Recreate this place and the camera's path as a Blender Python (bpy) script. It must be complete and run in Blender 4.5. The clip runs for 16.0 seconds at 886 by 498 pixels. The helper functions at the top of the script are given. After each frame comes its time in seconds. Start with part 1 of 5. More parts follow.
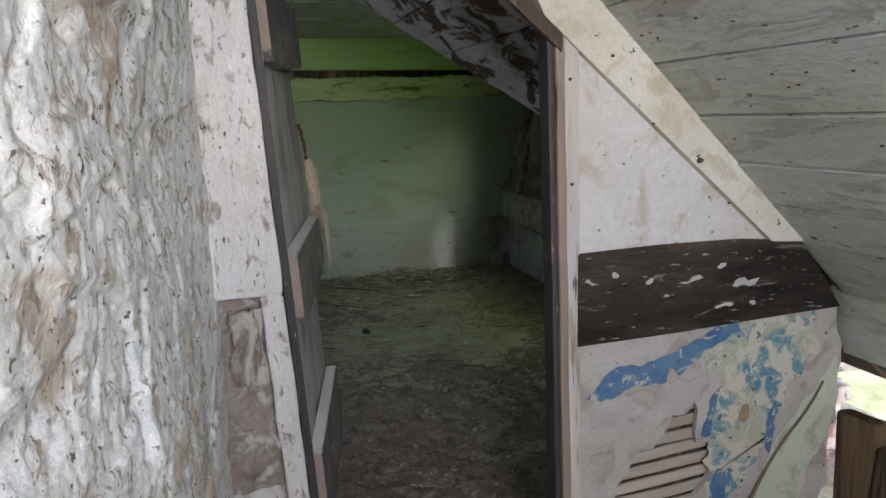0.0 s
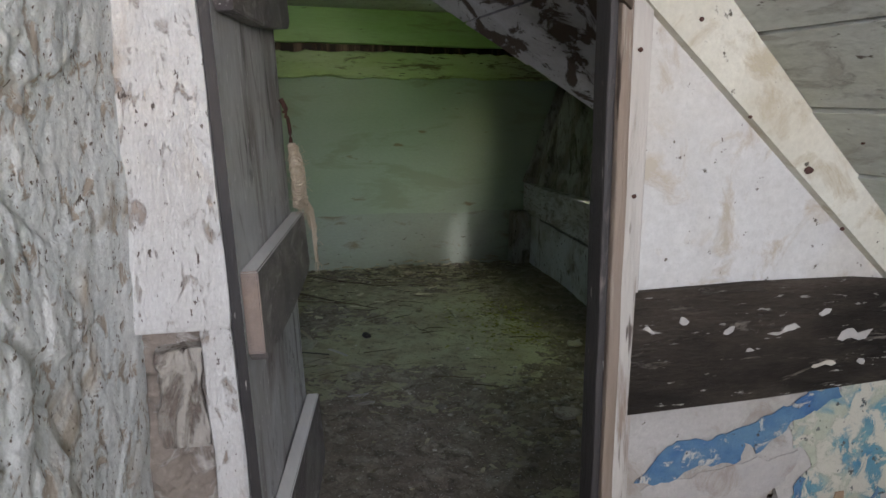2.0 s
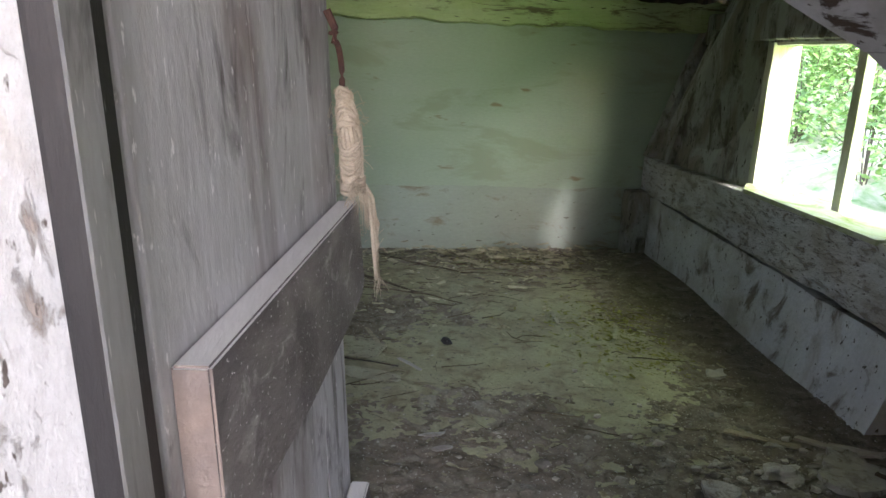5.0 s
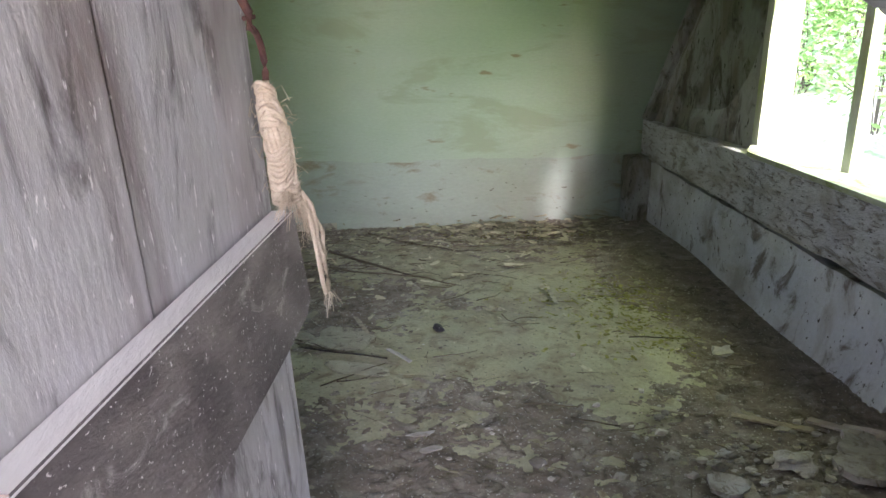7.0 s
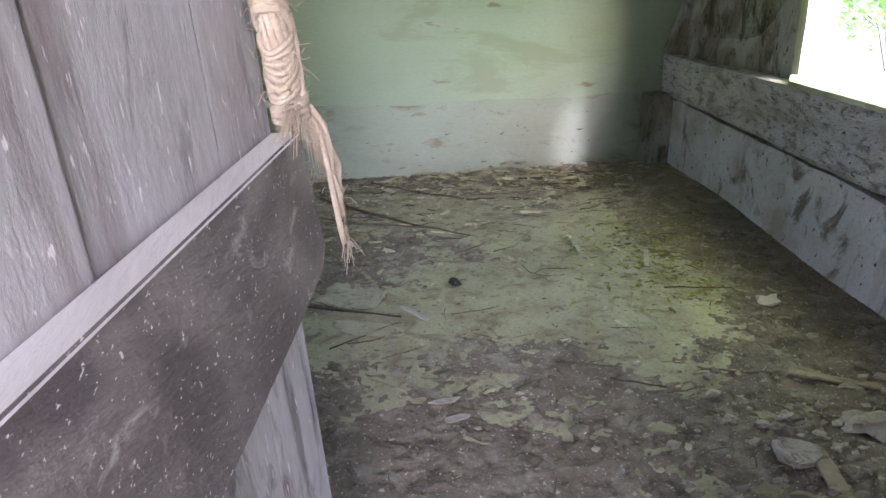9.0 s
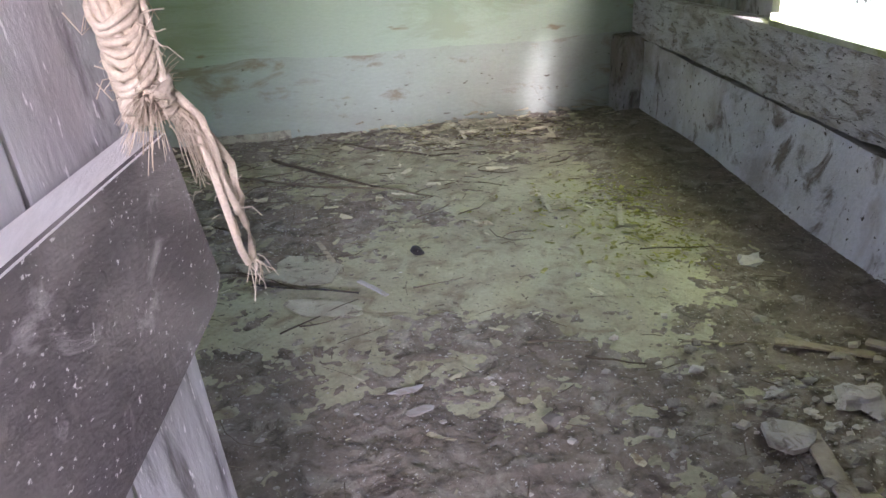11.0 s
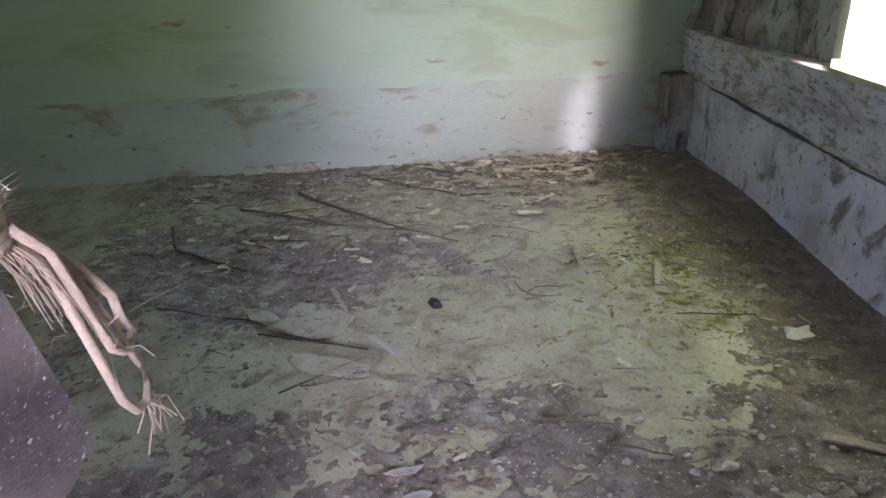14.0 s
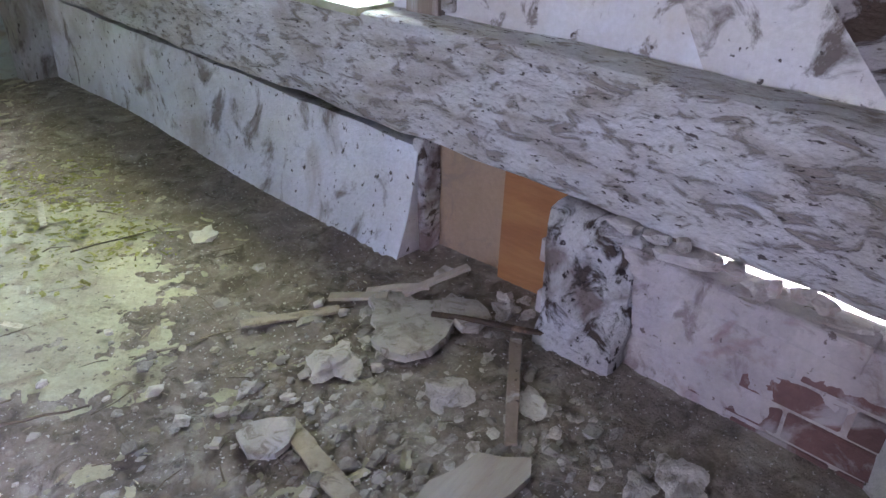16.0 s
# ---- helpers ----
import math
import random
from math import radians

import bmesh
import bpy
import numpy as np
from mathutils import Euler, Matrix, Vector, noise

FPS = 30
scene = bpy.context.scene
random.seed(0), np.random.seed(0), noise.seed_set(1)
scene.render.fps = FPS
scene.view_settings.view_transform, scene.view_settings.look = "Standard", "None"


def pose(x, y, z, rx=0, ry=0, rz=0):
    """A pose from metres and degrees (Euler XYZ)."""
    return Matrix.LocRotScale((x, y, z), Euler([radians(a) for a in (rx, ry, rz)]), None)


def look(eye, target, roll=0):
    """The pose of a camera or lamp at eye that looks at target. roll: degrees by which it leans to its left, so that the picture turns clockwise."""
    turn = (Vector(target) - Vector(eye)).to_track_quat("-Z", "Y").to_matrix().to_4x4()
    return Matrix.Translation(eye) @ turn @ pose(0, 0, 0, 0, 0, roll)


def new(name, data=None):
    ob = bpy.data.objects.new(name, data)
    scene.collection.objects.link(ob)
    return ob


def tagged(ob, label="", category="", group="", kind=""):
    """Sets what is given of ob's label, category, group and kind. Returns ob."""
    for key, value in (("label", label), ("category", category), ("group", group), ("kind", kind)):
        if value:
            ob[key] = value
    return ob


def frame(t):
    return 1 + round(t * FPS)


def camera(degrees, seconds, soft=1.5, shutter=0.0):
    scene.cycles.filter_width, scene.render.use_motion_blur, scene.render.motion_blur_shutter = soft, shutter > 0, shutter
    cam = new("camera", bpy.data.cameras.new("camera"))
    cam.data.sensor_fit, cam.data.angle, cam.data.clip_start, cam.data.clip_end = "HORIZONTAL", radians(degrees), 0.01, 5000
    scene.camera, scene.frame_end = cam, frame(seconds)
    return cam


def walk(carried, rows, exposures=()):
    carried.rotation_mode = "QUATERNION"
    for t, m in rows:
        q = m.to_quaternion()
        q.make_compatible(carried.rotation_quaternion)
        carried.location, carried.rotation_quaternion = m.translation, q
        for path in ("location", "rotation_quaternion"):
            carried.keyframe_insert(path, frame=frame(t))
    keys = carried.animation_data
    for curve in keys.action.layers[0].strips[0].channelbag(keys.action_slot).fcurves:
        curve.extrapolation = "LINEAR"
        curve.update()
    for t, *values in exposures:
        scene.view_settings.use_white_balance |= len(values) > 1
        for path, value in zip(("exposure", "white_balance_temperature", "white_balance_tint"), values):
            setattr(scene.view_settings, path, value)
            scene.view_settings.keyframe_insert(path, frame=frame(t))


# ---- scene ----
cam = camera(63.0, 16.0)
PATH = [
    (0, (0.046, 0.068, 1.365), (0.593, 1.958, 1.003), -1.7),
    (0.5, (0.072, 0.116, 1.352), (0.58, 2.018, 0.997), -1.9),
    (1, (0.075, 0.302, 1.354), (0.58, 2.201, 0.982), -1.2),
    (1.5, (0.108, 0.449, 1.353), (0.627, 2.341, 0.968), -0.3),
    (2, (0.197, 0.549, 1.355), (0.701, 2.441, 0.95), 0.7),
    (2.5, (0.262, 0.644, 1.352), (0.624, 2.569, 0.946), 1.0),
    (3, (0.283, 0.872, 1.339), (0.566, 2.808, 0.923), 1.5),
    (5.5, (0.323, 1.508, 1.276), (0.617, 3.41, 0.732), 3.1),
    (6, (0.341, 1.573, 1.297), (0.73, 3.447, 0.716), 3.3),
    (6.5, (0.39, 1.571, 1.31), (0.75, 3.44, 0.697), 1.7),
    (7, (0.433, 1.589, 1.307), (0.686, 3.48, 0.708), -0.3),
    (7.5, (0.431, 1.661, 1.292), (0.638, 3.563, 0.708), -0.8),
    (8, (0.407, 1.744, 1.239), (0.634, 3.644, 0.658), -0.9),
    (8.5, (0.398, 1.804, 1.218), (0.631, 3.679, 0.561), -1.3),
    (9, (0.393, 1.86, 1.197), (0.647, 3.708, 0.477), -1.5),
    (9.5, (0.397, 1.915, 1.193), (0.692, 3.735, 0.419), -1.4),
    (12, (0.509, 2.153, 1.189), (0.788, 3.93, 0.314), -4.0),
    (12.5, (0.511, 2.172, 1.201), (0.717, 3.972, 0.354), -4.4),
    (13, (0.552, 2.202, 1.208), (0.705, 4.006, 0.359), -4.4),
    (13.5, (0.577, 2.223, 1.222), (0.689, 4.023, 0.356), -4.1),
    (14, (0.601, 2.263, 1.225), (0.792, 4.081, 0.415), -1.9),
    (14.5, (0.649, 2.28, 1.224), (1.037, 4.096, 0.482), 0.5),
    (15, (0.699, 2.344, 1.193), (1.449, 4.056, 0.482), 2.9),
    (15.5, (0.77, 2.36, 1.143), (1.885, 3.795, 0.307), 1.0),
    (16, (0.833, 2.301, 1.078), (2.21, 3.391, 0.121), 2.3),
]
walk(cam, [(t, look(eye, target, roll)) for t, eye, target, roll in PATH],
     [(0, 2.9, 6250, 17), (3.0, 3.15, 6200, 18), (5.5, 4.2, 6250, 25), (9.5, 4.9, 6050, 34), (12.0, 5.1, 6000, 41), (14.0, 5.05, 5900, 45), (15.0, 5.2, 5800, 45), (16.0, 5.9, 5700, 42)])

# ---- world, sun, large lights ----
SUN_TO = Vector((-0.42, 1.0, -0.56))  # the way the sunlight travels
SKY = bpy.data.worlds.new("sky")
scene.world = SKY
SKY.use_nodes = True
_sky = SKY.node_tree.nodes.new("ShaderNodeTexSky")
_sky.sky_type = "NISHITA"
_sky.sun_disc = False
_sky.sun_elevation = math.asin(-SUN_TO.normalized().z)
_sky.sun_rotation = math.atan2(-SUN_TO.x, -SUN_TO.y)
_bg = SKY.node_tree.nodes["Background"]
_bg.inputs["Strength"].default_value = 0.15
SKY.node_tree.links.new(_sky.outputs[0], _bg.inputs[0])
sun_data = bpy.data.lights.new("sun", "SUN")
sun_data.energy, sun_data.angle, sun_data.color = 0.16, radians(5), (1.0, 0.97, 0.92)
sun = new("sun", sun_data)
sun.matrix_world = look((6, -6, 8), Vector((6, -6, 8)) + SUN_TO)


def area_lamp(name, at, target, w, h, power, colour=(1, 1, 1)):
    data = bpy.data.lights.new(name, "AREA")
    data.shape, data.size, data.size_y, data.energy, data.color = "RECTANGLE", w, h, power, colour
    ob = new(name, data)
    ob.matrix_world = look(at, target)
    return ob


# daylight coming in through the window opening behind the walker
area_lamp("back_window_light", (0.35, -1.16, 1.76), (0.38, 1.2, 1.75), 0.86, 0.7, 7.4, (0.97, 0.98, 1.0))
# two added lamps, out of view outside the unglazed dormer window, stand in for skylight filtered green by the leaves at
# its head and for daylight slanting in past its near jamb
area_lamp("dormer_window_light", (2.86, 4.37, 1.72), (1.25, 4.45, 0.1), 1.05, 0.5, 1.45, (0.82, 1.0, 0.27))
area_lamp("dormer_side_light", (2.98, 3.70, 0.98), (0.75, 6.2, 1.45), 0.8, 0.6, 1.25, (0.56, 1.0, 0.15))
# added fill lamp, unseen on the left of the inner room, brightens the near right wall
area_lamp("side_fill_light", (-2.46, 3.72, 1.34), (2.2, 2.7, 0.7), 0.62, 0.66, 2.9, (1.0, 0.98, 0.97))


# ---- materials ----
def surf(name, c1, c2, scale=3.0, rough=0.85, bump=0.4, fine=70.0, grain=0.25, stretch=(1, 1, 1), stain=None, stain_scale=4.0, stain_at=0.58, stain_soft=0.05,
         spot=None, spot_scale=45.0, spot_at=0.68, second=None, second_scale=1.5, second_at=0.55, second_soft=0.2, vary=0.0, metal=0.0, island=False, depth=0.01):
    """A weathered surface: two base colours, a second broad tone, hard-edged stains (flaked paint, mould), small spots, and grain."""
    m = bpy.data.materials.new(name)
    m.use_nodes = True
    stain_at, spot_at = 0.5 + (stain_at - 0.5) * 0.66, 0.5 + (spot_at - 0.5) * 0.78
    nt, nodes, links = m.node_tree, m.node_tree.nodes, m.node_tree.links
    bsdf = nodes["Principled BSDF"]
    geo = nodes.new("ShaderNodeNewGeometry")
    mapping = nodes.new("ShaderNodeMapping")
    mapping.inputs["Scale"].default_value = stretch
    seed = sum(ord(c) for c in name) * 0.37
    mapping.inputs["Location"].default_value = (seed, seed * 0.7, seed * 1.3)
    links.new(geo.outputs["Position"], mapping.inputs["Vector"])

    def noise_tex(s, detail=6.0, roughness=0.6, distort=0.0):
        n = nodes.new("ShaderNodeTexNoise")
        n.inputs["Scale"].default_value, n.inputs["Detail"].default_value = s, detail
        n.inputs["Roughness"].default_value, n.inputs["Distortion"].default_value = roughness, distort
        links.new(mapping.outputs[0], n.inputs["Vector"])
        return n.outputs["Fac"]

    def ramp(value, lo, hi):
        r = nodes.new("ShaderNodeMapRange")
        r.inputs["From Min"].default_value, r.inputs["From Max"].default_value = lo, hi
        links.new(value, r.inputs["Value"])
        return r.outputs[0]

    def mix(a, b, factor, kind="MIX"):
        x = nodes.new("ShaderNodeMix")
        x.data_type, x.blend_type = "RGBA", kind
        for value, socket in ((a, x.inputs[6]), (b, x.inputs[7])):
            if isinstance(value, tuple):
                socket.default_value = (*value, 1)
            else:
                links.new(value, socket)
        if isinstance(factor, float):
            x.inputs[0].default_value = factor
        else:
            links.new(factor, x.inputs[0])
        return x.outputs[2]

    colour = mix(c1, c2, ramp(noise_tex(scale, 8, 0.62, 0.4), 0.35, 0.65))
    height = noise_tex(scale * 6, 9, 0.68)
    if second:
        colour = mix(colour, second, ramp(noise_tex(second_scale, 5, 0.55, 0.8), second_at - second_soft, second_at + second_soft))
    fine_n = noise_tex(fine, 5, 0.7)
    colour = mix(colour, mix((0.3, 0.28, 0.26), (1.0, 1.0, 1.0), ramp(fine_n, 0.25, 0.75)), float(grain), "MULTIPLY")
    if stain:
        mask = ramp(noise_tex(stain_scale, 10, 0.66, 0.7), stain_at - stain_soft, stain_at + stain_soft)
        colour = mix(colour, stain, mask)
        drop = nodes.new("ShaderNodeMath")
        drop.operation = "MULTIPLY_ADD"
        links.new(mask, drop.inputs[0])
        drop.inputs[1].default_value = -0.35
        links.new(height, drop.inputs[2])
        height = drop.outputs[0]
    if spot:
        colour = mix(colour, spot, ramp(noise_tex(spot_scale, 3, 0.6), spot_at, spot_at + 0.05))
    if vary:
        if island:
            chance = geo.outputs["Random Per Island"]
        else:
            info = nodes.new("ShaderNodeObjectInfo")
            chance = info.outputs["Random"]
        hsv = nodes.new("ShaderNodeHueSaturation")
        links.new(ramp(chance, 0.0, 1.0), hsv.inputs["Value"])
        hsv.inputs["Value"].links[0].from_node.inputs["To Min"].default_value = 1 - vary
        hsv.inputs["Value"].links[0].from_node.inputs["To Max"].default_value = 1 + vary
        links.new(colour, hsv.inputs["Color"])
        colour = hsv.outputs[0]
    links.new(colour, bsdf.inputs["Base Color"])
    bsdf.inputs["Roughness"].default_value, bsdf.inputs["Metallic"].default_value = rough, metal
    bsdf.inputs["Specular IOR Level"].default_value = 0.3
    add = nodes.new("ShaderNodeMath")
    add.operation = "MULTIPLY_ADD"
    links.new(fine_n, add.inputs[0])
    add.inputs[1].default_value = 0.25
    links.new(height, add.inputs[2])
    b = nodes.new("ShaderNodeBump")
    b.inputs["Strength"].default_value, b.inputs["Distance"].default_value = bump, depth
    links.new(add.outputs[0], b.inputs["Height"])
    links.new(b.outputs[0], bsdf.inputs["Normal"])
    return m


M_ROUGH = surf("rough_limewash", (0.88, 0.89, 0.89), (0.76, 0.80, 0.81), 11, stretch=(1, 1, 0.9), second=(0.54, 0.48, 0.40), second_scale=4.6, second_at=0.60, second_soft=0.05, stain=(0.44, 0.38, 0.32), stain_scale=22, stain_at=0.62, stain_soft=0.03, spot=(0.16, 0.13, 0.105), spot_scale=75, spot_at=0.655, bump=0.9, depth=0.006, fine=190, grain=0.42)
M_POST = surf("white_post_plaster", (0.80, 0.80, 0.80), (0.70, 0.69, 0.68), 9, stretch=(1.2, 1.2, 0.55), second=(0.60, 0.55, 0.50), second_scale=5, second_at=0.60, second_soft=0.06, stain=(0.40, 0.34, 0.30), stain_scale=24, stain_at=0.66, stain_soft=0.04, spot=(0.14, 0.115, 0.10), spot_scale=66, spot_at=0.675, bump=1.0, depth=0.009, fine=150, grain=0.32)
M_OLDBLOCK = surf("grey_old_wood", (0.52, 0.48, 0.43), (0.42, 0.38, 0.33), 9, stretch=(1, 1, 0.25), second=(0.62, 0.60, 0.57), second_scale=9, stain=(0.22, 0.18, 0.155), stain_scale=16, stain_at=0.60, stain_soft=0.04, spot=(0.10, 0.08, 0.07), spot_scale=34, spot_at=0.67, bump=1.0, depth=0.014)
M_MUD = surf("bare_daub", (0.36, 0.31, 0.27), (0.26, 0.22, 0.19), 9, bump=0.9, stain=(0.55, 0.52, 0.49), stain_scale=12, stain_at=0.6)
M_WHITE = surf("white_wall_plaster", (0.65, 0.64, 0.625), (0.59, 0.58, 0.565), 3, second=(0.58, 0.53, 0.44), second_scale=2.2, second_at=0.62, stain=(0.45, 0.40, 0.33), stain_scale=8, stain_at=0.63, spot=(0.12, 0.1, 0.08), spot_scale=38, spot_at=0.72, bump=0.5, grain=0.30)
# wall plaster greyed for the weaker light low down, with real stains
M_LOWWALL = surf("dirty_low_plaster", (0.53, 0.51, 0.49), (0.46, 0.44, 0.42), 4, second=(0.42, 0.38, 0.33), second_scale=3, second_at=0.58, stain=(0.33, 0.29, 0.25), stain_scale=9, stain_at=0.63, spot=(0.12, 0.1, 0.08), spot_scale=38, spot_at=0.72, bump=0.6, grain=0.35)
M_LIME = surf("cream_rafter_paint", (0.68, 0.66, 0.58), (0.60, 0.57, 0.48), 4, stretch=(1, 1, 1), stain=(0.46, 0.41, 0.31), stain_scale=7, stain_at=0.6, spot=(0.1, 0.09, 0.07), spot_scale=30, spot_at=0.72, bump=0.5)
M_CEIL = surf("limewashed_boards", (0.60, 0.62, 0.62), (0.52, 0.545, 0.51), 6, stretch=(1, 0.35, 1), second=(0.50, 0.51, 0.40), second_scale=2.2, second_at=0.56, stain=(0.39, 0.38, 0.335), stain_scale=11, stain_at=0.60, stain_soft=0.04, spot=(0.12, 0.1, 0.08), spot_scale=44, spot_at=0.70, bump=0.9, vary=0.07, island=True, grain=0.38)
M_PEEL = surf("peeling_paint_boards", (0.62, 0.62, 0.66), (0.52, 0.52, 0.56), 5, stretch=(1, 0.6, 1), second=(0.36, 0.34, 0.34), second_scale=4, second_at=0.58, stain=(0.085, 0.062, 0.050), stain_scale=8, stain_at=0.555, stain_soft=0.02, spot=(0.10, 0.08, 0.07), spot_scale=40, spot_at=0.67, bump=0.9)
# black paint of the jambs, and the painted shade of the door gap
M_BLACK = surf("black_painted_wood", (0.035, 0.033, 0.035), (0.06, 0.055, 0.055), 7, rough=0.55, stretch=(1, 1, 0.2), stain=(0.20, 0.17, 0.155), stain_scale=22, stain_at=0.76, bump=0.5, spot=(0.5, 0.48, 0.45), spot_scale=80, spot_at=0.74)
M_BROWN = surf("bare_brown_wood", (0.23, 0.175, 0.135), (0.31, 0.25, 0.205), 9, stretch=(1, 1, 0.08), stain=(0.45, 0.42, 0.39), stain_scale=10, stain_at=0.61, bump=0.6, spot=(0.08, 0.06, 0.05), spot_scale=40, spot_at=0.68)
M_TRIM = surf("dirty_painted_trim", (0.50, 0.46, 0.42), (0.40, 0.36, 0.32), 9, stretch=(1, 1, 0.12), second=(0.62, 0.60, 0.57), second_scale=6, second_at=0.56, stain=(0.27, 0.21, 0.17), stain_scale=12, stain_at=0.62, spot=(0.10, 0.08, 0.07), spot_scale=40, spot_at=0.69, bump=0.6)
M_BOARD = surf("dark_rotten_board", (0.022, 0.018, 0.015), (0.060, 0.047, 0.038), 18, stretch=(0.30, 1, 1.6), second=(0.17, 0.137, 0.11), second_scale=2.6, second_at=0.58, second_soft=0.10, stain=(0.30, 0.26, 0.22), stain_scale=17, stain_at=0.67, stain_soft=0.03, spot=(0.5, 0.47, 0.43), spot_scale=64, spot_at=0.70, bump=1.4, fine=130, grain=0.75)
M_LATH = surf("old_laths", (0.40, 0.34, 0.28), (0.52, 0.48, 0.42), 12, stretch=(0.12, 1, 1), bump=0.5, vary=0.15)
M_BLUE = surf("flaking_blue_paint", (0.045, 0.125, 0.31), (0.095, 0.205, 0.35), 14, second=(0.14, 0.26, 0.36), second_scale=9, stain=(0.50, 0.49, 0.46), stain_scale=18, stain_at=0.63, stain_soft=0.03, spot=(0.06, 0.06, 0.07), spot_scale=40, spot_at=0.68, bump=0.6)
M_TEAL = surf("flaking_teal_paint", (0.08, 0.24, 0.37), (0.19, 0.36, 0.39), 14, second=(0.46, 0.48, 0.38), second_scale=7, second_at=0.50, second_soft=0.05, stain=(0.55, 0.53, 0.45), stain_scale=16, stain_at=0.50, stain_soft=0.03, spot=(0.09, 0.10, 0.10), spot_scale=42, spot_at=0.66, bump=0.6)
M_OLDPAPER = surf("stained_grey_paper", (0.52, 0.49, 0.46), (0.42, 0.40, 0.39), 6, stain=(0.33, 0.29, 0.26), stain_scale=10, stain_at=0.6, bump=0.4)
# stained plaster, tinted pale green for the daylight from the eaves hole
M_GREEN_DAYLIGHT = surf("pale_green_plaster", (0.56, 0.60, 0.50), (0.48, 0.55, 0.43), 5, stain=(0.36, 0.33, 0.24), stain_scale=8, stain_at=0.62, bump=0.4)
M_FAR = surf("faded_green_wall", (0.365, 0.435, 0.335), (0.33, 0.40, 0.31), 1.6, second=(0.39, 0.44, 0.375), second_scale=0.9, stain=(0.295, 0.34, 0.25), stain_scale=2.4, stain_at=0.62, stain_soft=0.04, stretch=(0.45, 1, 1.5), spot=(0.24, 0.215, 0.14), spot_scale=7, spot_at=0.71, bump=0.3, grain=0.18)
M_PURLIN = surf("green_weathered_beam", (0.46, 0.56, 0.26), (0.54, 0.62, 0.36), 5, stretch=(0.25, 1, 1.5), stain=(0.17, 0.155, 0.09), stain_scale=12, stain_at=0.62, bump=1.2, spot=(0.08, 0.07, 0.05), spot_scale=36, spot_at=0.70)
M_PLANK = surf("green_painted_plank", (0.42, 0.60, 0.26), (0.48, 0.64, 0.32), 4, stretch=(0.2, 1, 1.5), stain=(0.32, 0.40, 0.20), stain_scale=9, stain_at=0.64, bump=0.4, spot=(0.1, 0.1, 0.06), spot_scale=40, spot_at=0.73)
M_BEAM = surf("flaking_whitewashed_beam", (0.76, 0.76, 0.775), (0.58, 0.565, 0.56), 9, stretch=(1.3, 0.6, 1.6), second=(0.50, 0.46, 0.43), second_scale=6.0, second_at=0.575, second_soft=0.07, stain=(0.33, 0.29, 0.26), stain_scale=18, stain_at=0.615, stain_soft=0.04, spot=(0.10, 0.085, 0.08), spot_scale=52, spot_at=0.66, bump=1.2, depth=0.012, grain=0.42, fine=120)
M_PANEL = surf("mouldy_white_plaster", (0.68, 0.69, 0.72), (0.57, 0.58, 0.60), 5, stretch=(1, 1, 0.85), second=(0.42, 0.39, 0.37), second_scale=3.0, second_at=0.585, second_soft=0.08, stain=(0.20, 0.17, 0.15), stain_scale=6, stain_at=0.635, stain_soft=0.05, spot=(0.09, 0.075, 0.065), spot_scale=36, spot_at=0.68, bump=1.0)
M_UPPER = surf("white_upper_plaster", (0.68, 0.69, 0.72), (0.60, 0.60, 0.62), 3, second=(0.58, 0.52, 0.45), second_scale=3, second_at=0.64, stain=(0.22, 0.19, 0.17), stain_scale=8, stain_at=0.68, stain_soft=0.03, spot=(0.1, 0.08, 0.07), spot_scale=26, spot_at=0.72, bump=0.4)
M_PATCH = surf("mouldy_patch_plaster", (0.64, 0.63, 0.63), (0.55, 0.53, 0.52), 3, second=(0.50, 0.45, 0.40), second_scale=3, second_at=0.58, stain=(0.14, 0.115, 0.10), stain_scale=8, stain_at=0.62, stain_soft=0.05, spot=(0.08, 0.065, 0.06), spot_scale=28, spot_at=0.67, bump=0.6)
# darker base than the wall panels, with dark blotches and spots
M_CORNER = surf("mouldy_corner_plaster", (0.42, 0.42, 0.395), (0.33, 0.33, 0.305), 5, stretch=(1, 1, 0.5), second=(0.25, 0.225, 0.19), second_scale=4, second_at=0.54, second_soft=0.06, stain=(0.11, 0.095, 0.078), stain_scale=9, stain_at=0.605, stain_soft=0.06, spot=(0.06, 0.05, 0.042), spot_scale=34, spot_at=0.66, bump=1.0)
M_FLOOR = surf("dirty_greenish_floor", (0.475, 0.46, 0.315), (0.405, 0.39, 0.27), 2.2, second=(0.34, 0.31, 0.225), second_scale=3.0, second_at=0.59, second_soft=0.10, stain=(0.22, 0.19, 0.13), stain_scale=9, stain_at=0.625, stain_soft=0.08, spot=(0.14, 0.12, 0.09), spot_scale=52, spot_at=0.655, bump=0.9, grain=0.45)
M_DIRT = surf("brown_dirt", (0.31, 0.268, 0.22), (0.225, 0.19, 0.155), 12, second=(0.41, 0.375, 0.31), second_scale=8.0, second_at=0.57, second_soft=0.08, stain=(0.13, 0.108, 0.085), stain_scale=15, stain_at=0.615, stain_soft=0.06, spot=(0.62, 0.60, 0.56), spot_scale=95, spot_at=0.675, bump=1.2, grain=0.5)
M_CHUNK = surf("plaster_rubble", (0.66, 0.63, 0.585), (0.54, 0.51, 0.465), 12, second=(0.41, 0.37, 0.32), second_scale=14, second_at=0.61, second_soft=0.07, stain=(0.32, 0.28, 0.24), stain_scale=26, stain_at=0.63, bump=1.0, vary=0.18)
